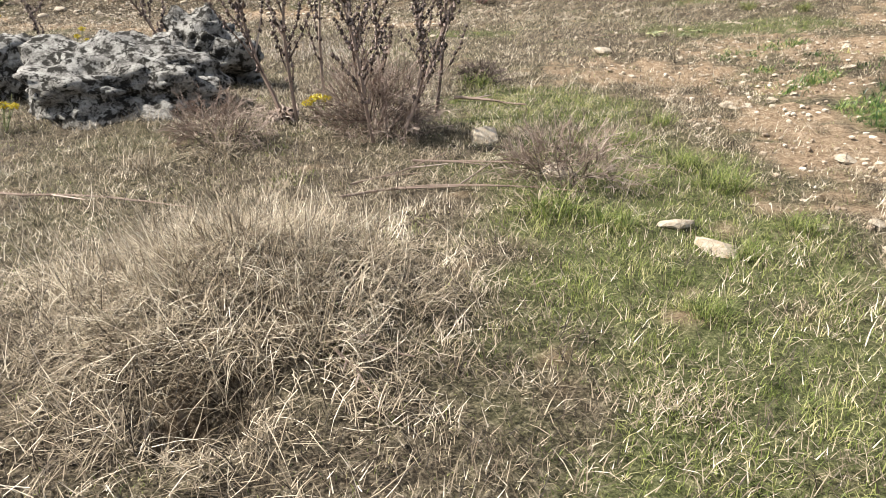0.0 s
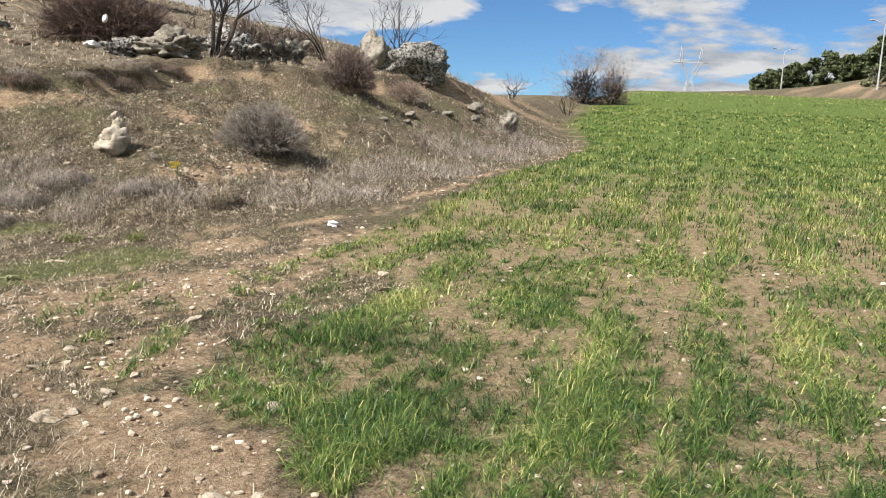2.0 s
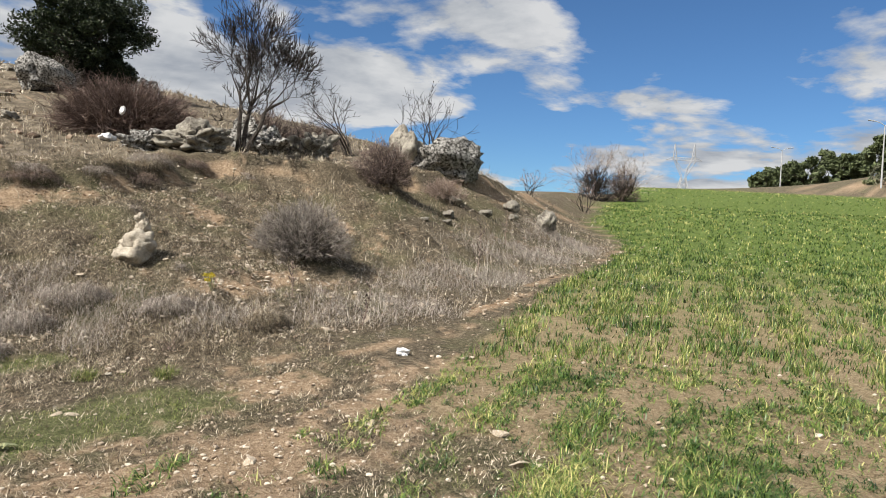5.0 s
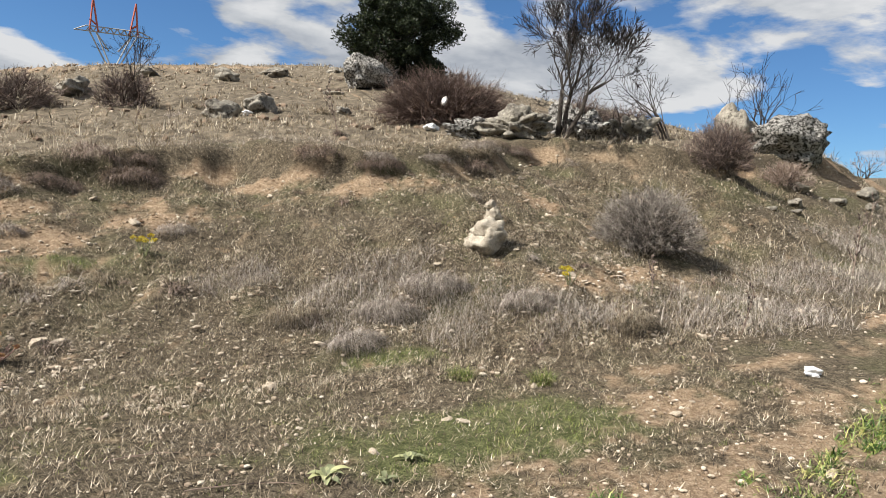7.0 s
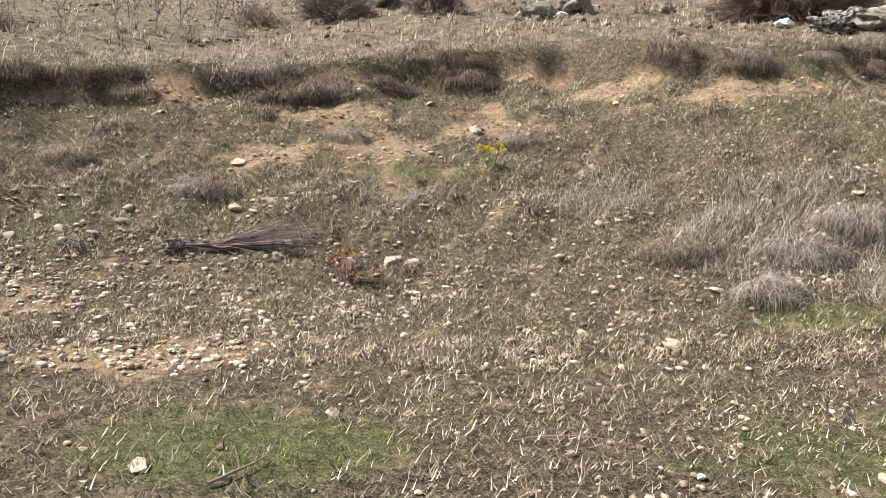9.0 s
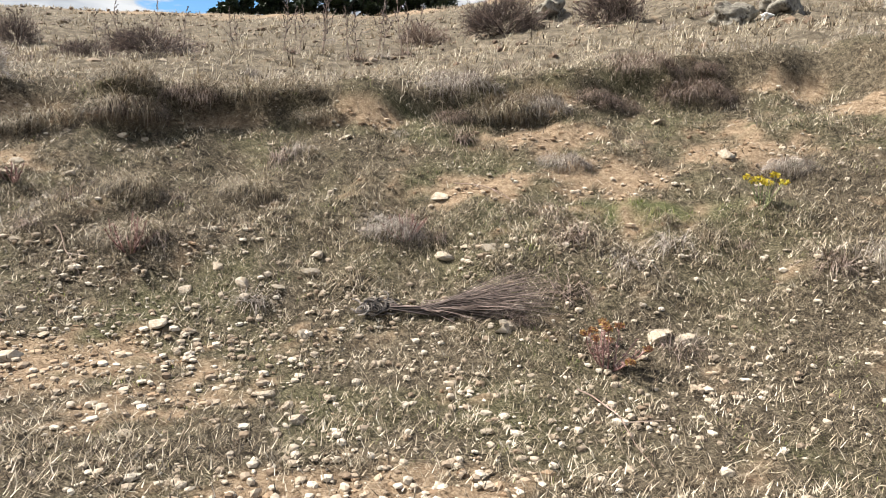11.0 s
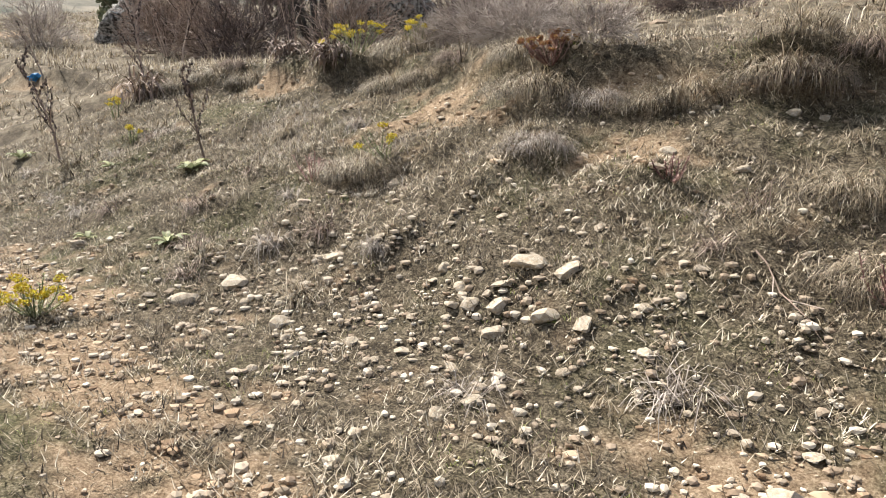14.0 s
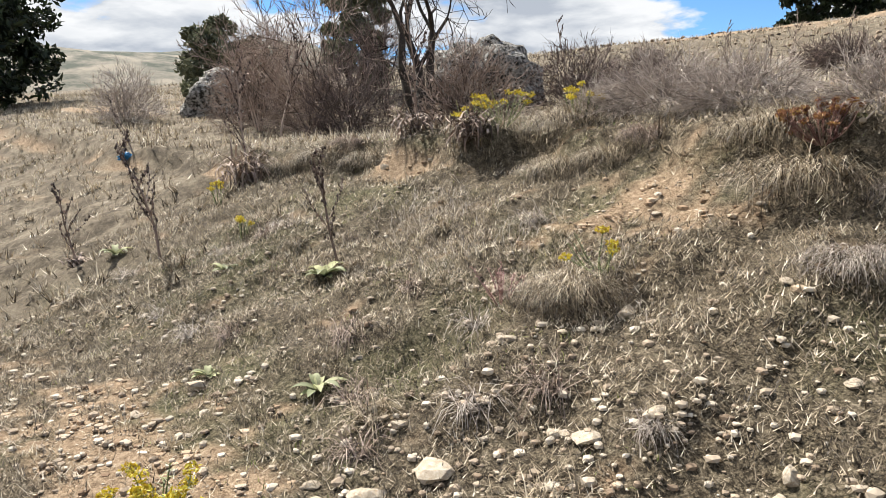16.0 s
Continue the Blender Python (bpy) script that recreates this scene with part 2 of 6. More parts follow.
def leafy(name, stops, through_light=0.35, rough=0.6):
    """Blades, leaves and twigs: colour by each one's own tone, some light shining through."""
    m, n, l, sh = material(name)
    at = n.new("ShaderNodeAttribute")
    at.attribute_name = "tone"
    r = ramp(n, stops)
    l.new(at.outputs["Fac"], r.inputs["Fac"])
    l.new(r.outputs[0], sh.inputs["Base Color"])
    sh.inputs["Roughness"].default_value, sh.inputs["Specular IOR Level"].default_value = rough, 0.3
    if through_light:
        tr = n.new("ShaderNodeBsdfTranslucent")
        l.new(r.outputs[0], tr.inputs["Color"])
        ms = n.new("ShaderNodeMixShader")
        ms.inputs[0].default_value = through_light
        l.new(sh.outputs[0], ms.inputs[1])
        l.new(tr.outputs[0], ms.inputs[2])
        l.new(ms.outputs[0], n["Material Output"].inputs["Surface"])
    return m


def ground_material():
    m, n, l, sh = material("ground")
    pos = n.new("ShaderNodeTexCoord").outputs["Object"]

    def zone(name):
        at = n.new("ShaderNodeAttribute")
        at.attribute_name = name
        return at.outputs["Fac"]

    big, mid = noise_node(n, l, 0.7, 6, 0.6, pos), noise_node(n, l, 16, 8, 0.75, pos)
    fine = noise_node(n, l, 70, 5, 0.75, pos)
    # the near-black thatch stops paint in shade for gaps between the straw
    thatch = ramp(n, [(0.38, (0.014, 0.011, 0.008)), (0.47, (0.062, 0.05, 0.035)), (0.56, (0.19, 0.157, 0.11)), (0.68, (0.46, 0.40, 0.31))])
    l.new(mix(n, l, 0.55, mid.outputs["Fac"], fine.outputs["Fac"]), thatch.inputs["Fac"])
    soil = ramp(n, [(0.36, (0.06, 0.04, 0.026)), (0.46, (0.21, 0.148, 0.096)), (0.56, (0.37, 0.28, 0.19)), (0.68, (0.60, 0.50, 0.39))])
    l.new(mix(n, l, 0.5, mid.outputs["Fac"], fine.outputs["Fac"]), soil.inputs["Fac"])
    moss = ramp(n, [(0.38, (0.022, 0.030, 0.010)), (0.5, (0.095, 0.11, 0.042)), (0.66, (0.28, 0.28, 0.14))])
    l.new(mix(n, l, 0.6, mid.outputs["Fac"], fine.outputs["Fac"]), moss.inputs["Fac"])
    greenish = n.new("ShaderNodeMapRange")
    greenish.inputs["From Min"].default_value, greenish.inputs["From Max"].default_value = 0.48, 0.66
    greenish.inputs["To Max"].default_value = 0.4
    l.new(big.outputs["Fac"], greenish.inputs["Value"])
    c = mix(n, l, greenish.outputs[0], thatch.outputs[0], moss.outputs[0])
    half = n.new("ShaderNodeMath")
    half.operation = "MULTIPLY"
    half.inputs[1].default_value = 0.8
    l.new(zone("lawn"), half.inputs[0])
    c = mix(n, l, half.outputs[0], c, moss.outputs[0])
    c = mix(n, l, zone("bare"), c, soil.outputs[0])
    pale = ramp(n, [(0.36, (0.03, 0.024, 0.017)), (0.47, (0.10, 0.082, 0.06)), (0.56, (0.19, 0.16, 0.118)), (0.68, (0.34, 0.30, 0.235))])
    hummocks = noise_node(n, l, 2.6, 9, 0.72, pos)
    l.new(mix(n, l, 0.35, hummocks.outputs["Fac"], mid.outputs["Fac"]), pale.inputs["Fac"])
    c = mix(n, l, zone("meadow"), c, mix(n, l, zone("bare"), pale.outputs[0], soil.outputs[0]))
    green = ramp(n, [(0.34, (0.035, 0.06, 0.015)), (0.5, (0.085, 0.12, 0.030)), (0.66, (0.17, 0.195, 0.062))])
    l.new(mix(n, l, 0.5, hummocks.outputs["Fac"], mid.outputs["Fac"]), green.inputs["Fac"])
    under = mix(n, l, zone("far"), mix(n, l, 0.22, soil.outputs[0], moss.outputs[0]), green.outputs[0])
    c = mix(n, l, zone("crop"), c, under)
    scrub = ramp(n, [(0.42, (0.045, 0.055, 0.042)), (0.5, (0.12, 0.115, 0.095)), (0.62, (0.23, 0.205, 0.165))])
    l.new(noise_node(n, l, 0.035, 8, 0.65, pos).outputs["Fac"], scrub.inputs["Fac"])
    c = mix(n, l, zone("distance"), c, scrub.outputs[0])
    l.new(c, sh.inputs["Base Color"])
    sh.inputs["Roughness"].default_value, sh.inputs["Specular IOR Level"].default_value = 0.95, 0.1
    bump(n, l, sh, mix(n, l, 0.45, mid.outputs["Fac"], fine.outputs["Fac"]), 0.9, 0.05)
    return m


GROUND = ground_material()
STRAW = leafy("dry_straw", [(0.0, (0.025, 0.018, 0.012)), (0.3, (0.14, 0.108, 0.073)), (0.7, (0.42, 0.35, 0.25)), (1.0, (0.76, 0.69, 0.56))], 0.15)
GRASS = leafy("green_grass", [(0.0, (0.035, 0.045, 0.012)), (0.35, (0.11, 0.15, 0.036)), (0.7, (0.28, 0.32, 0.09)), (1.0, (0.54, 0.49, 0.27))], 0.3, 0.5)
WHEAT = leafy("young_wheat", [(0.0, (0.012, 0.032, 0.008)), (0.4, (0.062, 0.125, 0.028)), (0.75, (0.20, 0.265, 0.062)), (1.0, (0.48, 0.45, 0.18))], 0.22, 0.4)
GREY_STRAW = leafy("grey_tall_grass", [(0.0, (0.10, 0.08, 0.07)), (0.5, (0.37, 0.32, 0.28)), (1.0, (0.66, 0.61, 0.54))], 0.15)
TWIG = leafy("grey_brown_twigs", [(0.0, (0.05, 0.036, 0.03)), (0.5, (0.25, 0.185, 0.15)), (1.0, (0.50, 0.41, 0.35))], 0, 0.8)
DARK_TWIG = leafy("dark_twigs", [(0.0, (0.026, 0.019, 0.017)), (0.6, (0.12, 0.09, 0.08)), (1.0, (0.30, 0.23, 0.20))], 0, 0.8)
MAUVE_TWIG = leafy("mauve_grey_twigs", [(0.0, (0.035, 0.027, 0.026)), (0.5, (0.15, 0.13, 0.115)), (1.0, (0.44, 0.395, 0.35))], 0.1, 0.8)
RED_TWIG = leafy("red_brown_twigs", [(0.0, (0.02, 0.013, 0.011)), (0.5, (0.10, 0.066, 0.055)), (1.0, (0.27, 0.20, 0.17))], 0, 0.8)
TREE_TWIG = leafy("tree_twigs", [(0.0, (0.010, 0.008, 0.007)), (0.6, (0.035, 0.028, 0.026)), (1.0, (0.085, 0.068, 0.06))], 0, 0.8)
GREY_TWIG = leafy("pale_grey_twigs", [(0.0, (0.12, 0.10, 0.09)), (0.5, (0.40, 0.345, 0.31)), (1.0, (0.66, 0.60, 0.55))], 0.2, 0.8)
BARK = surface("bark", [(0.2, (0.015, 0.012, 0.010)), (0.5, (0.05, 0.042, 0.036)), (0.8, (0.12, 0.105, 0.09))], 6, 40, 0.95, 0.8, 0.02)
LEAF = leafy("evergreen_leaves", [(0.0, (0.005, 0.010, 0.004)), (0.6, (0.020, 0.031, 0.012)), (1.0, (0.065, 0.082, 0.032))], 0.15, 0.5)
PINE = leafy("pine_needles", [(0.0, (0.03, 0.042, 0.02)), (1.0, (0.14, 0.17, 0.075))], 0.1, 0.6)
YELLOW = leafy("yellow_flowers", [(0.0, (0.30, 0.20, 0.02)), (0.6, (0.50, 0.40, 0.025)), (1.0, (0.62, 0.56, 0.10))], 0.3, 0.6)
RUST = leafy("rust_flowers", [(0.0, (0.16, 0.07, 0.05)), (0.6, (0.30, 0.15, 0.075)), (1.0, (0.42, 0.29, 0.09))], 0.3, 0.6)
REDDISH = leafy("reddish_stems", [(0.0, (0.12, 0.055, 0.05)), (0.5, (0.28, 0.16, 0.145)), (1.0, (0.44, 0.32, 0.28))], 0.15, 0.7)
HERB = leafy("grey_green_leaves", [(0.0, (0.09, 0.11, 0.06)), (0.6, (0.23, 0.25, 0.14)), (1.0, (0.45, 0.46, 0.24))], 0.25, 0.7)
HERB_DARK = leafy("dull_evergreen", [(0.0, (0.045, 0.05, 0.03)), (0.6, (0.13, 0.14, 0.085)), (1.0, (0.26, 0.26, 0.17))], 0.15, 0.7)
STONE = surface("limestone", [(0.25, (0.17, 0.13, 0.09)), (0.42, (0.34, 0.285, 0.215)), (0.68, (0.52, 0.465, 0.385))], 7, 45, 0.9, 0.7, 0.012, ((0.42, 0.28, 0.16), 9, 0.56, 0.72))
ROCK = surface("weathered_limestone", [(0.25, (0.074, 0.067, 0.059)), (0.42, (0.185, 0.170, 0.144)), (0.56, (0.296, 0.274, 0.229)), (0.75, (0.407, 0.377, 0.326))], 2.2, 14, 0.95, 1.0, 0.08, ((0.07, 0.06, 0.05), 4, 0.53, 0.62))
ROCK_PALE = surface("pale_limestone", [(0.25, (0.15, 0.125, 0.095)), (0.42, (0.28, 0.245, 0.195)), (0.65, (0.44, 0.40, 0.33))], 7, 40, 0.95, 0.8, 0.03, ((0.18, 0.15, 0.11), 6, 0.60, 0.7))
ROCK_LICHEN = surface("lichened_limestone", [(0.28, (0.044, 0.043, 0.038)), (0.42, (0.178, 0.170, 0.159)), (0.50, (0.311, 0.300, 0.281)), (0.64, (0.488, 0.477, 0.451))], 9, 48, 0.95, 1.0, 0.06, ((0.03, 0.028, 0.024), 13, 0.48, 0.56))
METAL = surface("galvanised_steel", [(0.3, (0.28, 0.29, 0.30)), (0.7, (0.42, 0.43, 0.44))], 2, 20, 0.5, 0.1)
RED_METAL = surface("red_painted_steel", [(0.3, (0.38, 0.10, 0.08)), (0.7, (0.46, 0.14, 0.10))], 2, 20, 0.5, 0.1)
PLASTIC = surface("white_plastic_film", [(0.3, (0.66, 0.66, 0.66)), (0.7, (0.80, 0.80, 0.80))], 6, 30, 0.4, 0.4)
BLUE = surface("blue_plastic_film", [(0.3, (0.02, 0.13, 0.32)), (0.7, (0.07, 0.30, 0.55))], 9, 30, 0.35, 0.4)


# ---- mesh builders ----
def solid(name, v, f, mat, parent=None, label="", tone=None, smooth=False):
    """One mesh object from vertex and face arrays (triangles or quads)."""
    v, f = np.asarray(v, np.float32).reshape(-1, 3), np.asarray(f, np.int32)
    me = bpy.data.meshes.new(name)
    k = f.shape[1]
    me.vertices.add(len(v))
    me.vertices.foreach_set("co", v.ravel())
    me.loops.add(f.size)
    me.loops.foreach_set("vertex_index", f.ravel())
    me.polygons.add(len(f))
    me.polygons.foreach_set("loop_start", np.arange(0, f.size, k, dtype=np.int32))
    me.polygons.foreach_set("use_smooth", np.full(len(f), smooth))
    if tone is not None:
        me.attributes.new("tone", "FLOAT", "POINT").data.foreach_set("value", np.asarray(tone, np.float32))
    me.update(calc_edges=True)
    me.materials.append(mat)
    ob = new(name, me)
    if parent is not None:
        ob.parent = parent
    if label:
        ob["label"] = label
    return ob


def anchor(name, x, y, label, category, group="", z=None, turn=0.0):
    """An empty at a thing's base, on the ground."""
    ob = new(name)
    ob.empty_display_size = 0.1
    ob.matrix_basis = pose(x, y, float(land(x, y)) if z is None else z, 0, 0, turn)
    return tagged(ob, label, category, group)


def blades(rng, p, length, width, lean, bend, tone, joints=2, yaw=None):
    """Bent tapered blades standing at the points p. Gives vertices, triangles, tones."""
    n = len(p)
    yaw = rng.uniform(0, 6.283, n) if yaw is None else yaw
    out = np.stack([np.cos(yaw), np.sin(yaw), 0 * yaw], 1)
    flat = np.stack([-np.sin(yaw), np.cos(yaw), 0 * yaw], 1)
    up = np.array([0, 0, 1.0])
    rows = []
    for j in range(joints + 1):
        t = j / joints
        ang = lean * (0.7 if joints == 1 else 1) + bend * t * (0.25 if joints == 1 else 1)
        c = p + (out * np.sin(ang)[:, None] + up * np.cos(ang)[:, None]) * (length * t)[:, None]
        w = width * (1 - 0.75 * t) * 0.5
        if j < joints:
            rows += [c - flat * w[:, None], c + flat * w[:, None]]
        else:
            rows += [c]
    k = len(rows)
    v = np.stack(rows, 1).reshape(-1, 3)
    tri = []
    for j in range(joints - 1):
        a = 2 * j
        tri += [(a, a + 1, a + 3), (a, a + 3, a + 2)]
    tri += [(2 * joints - 2, 2 * joints - 1, 2 * joints)]
    f = (np.arange(n)[:, None, None] * k + np.array(tri)[None]).reshape(-1, 3)
    return v, f, np.repeat(tone, k)


def tubes(rng, a, b, ra, rb, sides=3, tone=None):
    """Straight tapered tubes from the points a to b, open-ended."""
    a, b = np.asarray(a, float), np.asarray(b, float)
    d = b - a
    d /= np.maximum(np.linalg.norm(d, axis=1, keepdims=True), 1e-6)
    ref = np.where(np.abs(d[:, 2:]) > 0.9, np.array([[1.0, 0, 0]]), np.array([[0, 0, 1.0]]))
    s = np.cross(d, ref)
    s /= np.linalg.norm(s, axis=1, keepdims=True)
    q = np.cross(d, s)
    ring = []
    for end, r in ((a, ra), (b, rb)):
        for i in range(sides):
            w = 6.2832 * i / sides
            ring.append(end + (s * math.cos(w) + q * math.sin(w)) * np.broadcast_to(r, len(a))[:, None])
    v = np.stack(ring, 1).reshape(-1, 3)
    quad = np.array([(i, (i + 1) % sides, sides + (i + 1) % sides, sides + i) for i in range(sides)])
    f = (np.arange(len(a))[:, None, None] * 2 * sides + quad[None]).reshape(-1, 4)
    tone = rng.uniform(0, 1, len(a)) if tone is None else tone
    return v, f, np.repeat(tone, 2 * sides)


def ring(c, d, r, sides):
    ref = np.where(np.abs(d[:, 2:]) > 0.95, np.array([[1.0, 0, 0]]), np.array([[0, 0, 1.0]]))
    s = np.cross(d, ref)
    s /= np.linalg.norm(s, axis=1, keepdims=True)
    q = np.cross(d, s)
    return [c + (s * math.cos(6.2832 * i / sides) + q * math.sin(6.2832 * i / sides)) * np.broadcast_to(r, len(c))[:, None] for i in range(sides)]


def strands(rng, start, aim, length, droop, r0, joints=3, wander=0.25, tone=None, sides=3):
    """Thin bent tapering stems from start along aim. Gives tube data, the joints and the last directions."""
    p, d = start.copy(), aim / np.linalg.norm(aim, axis=1, keepdims=True)
    n = len(p)
    tone = rng.uniform(0, 1, n) if tone is None else tone
    rows, mids = ring(p, d, r0, sides), []
    for j in range(joints):
        p = p + d * (length / joints)[:, None]
        rows += ring(p, d, r0 * (1 - 0.8 * (j + 1) / joints), sides)
        mids.append(p)
        d = d + rng.normal(0, wander, (n, 3)) + np.array([0, 0, 1.0]) * -np.asarray(droop).reshape(-1, 1)
        d /= np.linalg.norm(d, axis=1, keepdims=True)
    v = np.stack(rows, 1).reshape(-1, 3)
    quad = np.array([(j * sides + i, j * sides + (i + 1) % sides, (j + 1) * sides + (i + 1) % sides, (j + 1) * sides + i) for j in range(joints) for i in range(sides)])
    f = (np.arange(n)[:, None, None] * (joints + 1) * sides + quad[None]).reshape(-1, 4)
    return v, f, np.repeat(tone, (joints + 1) * sides), mids, d


def pipe(pts, radii, sides=5, tone=0.5):
    """One bent tube through the points."""
    pts, n = np.asarray(pts, float), len(pts)
    d = np.gradient(pts, axis=0)
    d /= np.linalg.norm(d, axis=1, keepdims=True)
    v = np.stack(ring(pts, d, np.broadcast_to(radii, n), sides), 1).reshape(-1, 3)
    f = np.array([(j * sides + i, j * sides + (i + 1) % sides, (j + 1) * sides + (i + 1) % sides, (j + 1) * sides + i) for j in range(n - 1) for i in range(sides)])
    return v, f, np.full(len(v), tone)


def joined(sets):
    vs, fs, ts, off = [], [], [], 0
    for v, f, t in sets:
        vs.append(v), fs.append(f + off), ts.append(t)
        off += len(v)
    return np.concatenate(vs), np.concatenate(fs), np.concatenate(ts)


def leaf_cards(rng, p, size, tone):
    """Small folded leaves, each of two triangles, at the points p, turned at random."""
    n = len(p)
    a = rng.normal(0, 1, (n, 3))
    a /= np.linalg.norm(a, axis=1, keepdims=True)
    b = np.cross(a, rng.normal(0, 1, (n, 3)))
    b /= np.linalg.norm(b, axis=1, keepdims=True)
    s = np.asarray(size).reshape(-1, 1)
    c = np.cross(a, b) * s * 0.15
    v = np.stack([p - a * s, p + b * s * 0.45 + c, p + a * s, p - b * s * 0.45 + c], 1).reshape(-1, 3)
    f = (np.arange(n)[:, None, None] * 4 + np.array([[0, 1, 2], [0, 2, 3]])[None]).reshape(-1, 3)
    return v, f, np.repeat(tone, 4)


def lump(seed, detail=3, rough=0.35, fine=0.12, flat=0.7, cut=(0.22, 0.42)):
    """A broken stone about 1 across: vertices and triangles."""
    bm = bmesh.new()
    bmesh.ops.create_icosphere(bm, subdivisions=detail, radius=0.5)
    rng = np.random.RandomState(seed)
    cuts = rng.normal(0, 1, (7, 3))
    cuts /= np.linalg.norm(cuts, axis=1, keepdims=True)
    far = rng.uniform(*cut, 7)
    o = Vector(rng.uniform(-50, 50, 3))
    for v in bm.verts:
        d = np.array(v.co)
        for c, k in zip(cuts, far):
            over = d @ c - k
            if over > 0:
                d = d - c * over * 0.95
        q = Vector(d)
        g = noise.fractal(q * 2.2 + o, 1.0, 2.0, 3) * rough * 0.4
        h = noise.ridged_multi_fractal(q * 4.0 + o, 0.9, 2.1, 5, 1.0, 2.0) * fine * 0.10 if detail > 2 else 0
        d = d * (1 + g) - q.normalized() * h
        v.co = (d[0], d[1], d[2] * flat)
    vs = np.array([v.co for v in bm.verts])
    fs = np.array([[q.index for q in f.verts] for f in bm.faces])
    bm.free()
    return vs, fs


# ---- ground ----
def axis(lo, hi, fine, ends):
    out = list(np.arange(lo, hi, fine))
    w, v = fine, hi
    while v < ends[1]:
        out.append(v)
        w *= 1.11
        v += w
    out.append(ends[1])
    w, v = fine, lo
    left = []
    while v > ends[0]:
        w *= 1.11
        v -= w
        left.append(max(v, ends[0]))
    return np.array(left[::-1] + out)


def build_ground():
    gx, gy = axis(-13, 16, 0.11, (-2500, 2500)), axis(0.5, 22, 0.1, (-2500, 2500))
    x, y = [q.ravel() for q in np.meshgrid(gx, gy)]
    z = land(x, y)
    bare, crop, lawn = bare_at(x, y), crop_at(x, y), lawn_at(x, y)
    near = (np.abs(x) < 25) & (y < 30)
    z = z + near * (0.012 * waves(x, y, 0.35, 31) + bare * 0.02 * waves(x, y, 0.22, 32))
    r = np.hypot(x, y)
    far_hills = step(r, 250, 750) * (74 + 20 * waves(x, y, 300, 33)) * step(-x - 0.9 * y, 0, 200)
    z = z + far_hills
    w, h = len(gx), len(gy)
    i = np.arange(w * h).reshape(h, w)
    f = np.stack([i[:-1, :-1], i[:-1, 1:], i[1:, 1:], i[1:, :-1]], -1).reshape(-1, 4)
    ob = solid("ground", np.stack([x, y, z], 1), f, GROUND, smooth=True)
    for name, v in (("bare", bare), ("crop", crop), ("lawn", lawn), ("far", step(r, 11, 32)), ("distance", step(r, 200, 500)), ("meadow", np.maximum(step((y - foot_y(x)) / (top_y(x) - foot_y(x)), 1.0, 1.25), step(-x, 10.5, 15)) * step(y, 8, 12))):
        ob.data.attributes.new(name, "FLOAT", "POINT").data.foreach_set("value", v.astype(np.float32))
    return tagged(ob, "dry grassy slope, stony soil and green field", "ground", kind="structure")


build_ground()


# ---- grass ----
def scatter(rng, n, x0, x1, y0, y1, bunch=0, wide=0.03):
    """Random points, or bunches of about so many points each."""
    if not bunch:
        return rng.uniform(x0, x1, n), rng.uniform(y0, y1, n)
    m = n // bunch
    cx, cy = rng.uniform(x0, x1, m), rng.uniform(y0, y1, m)
    i = rng.randint(0, m, n)
    return cx[i] + rng.normal(0, wide, n), cy[i] + rng.normal(0, wide, n)


def patchy(x, y):
    """Light and dark by the handful."""
    return 0.5 + 0.24 * waves(x, y, 0.12, 91) + 0.2 * waves(x, y, 0.45, 92) + 0.1 * waves(x, y, 2.5, 93)


def lay(x, y, sink=0.01):
    return np.stack([x, y, land(x, y) - sink], 1)


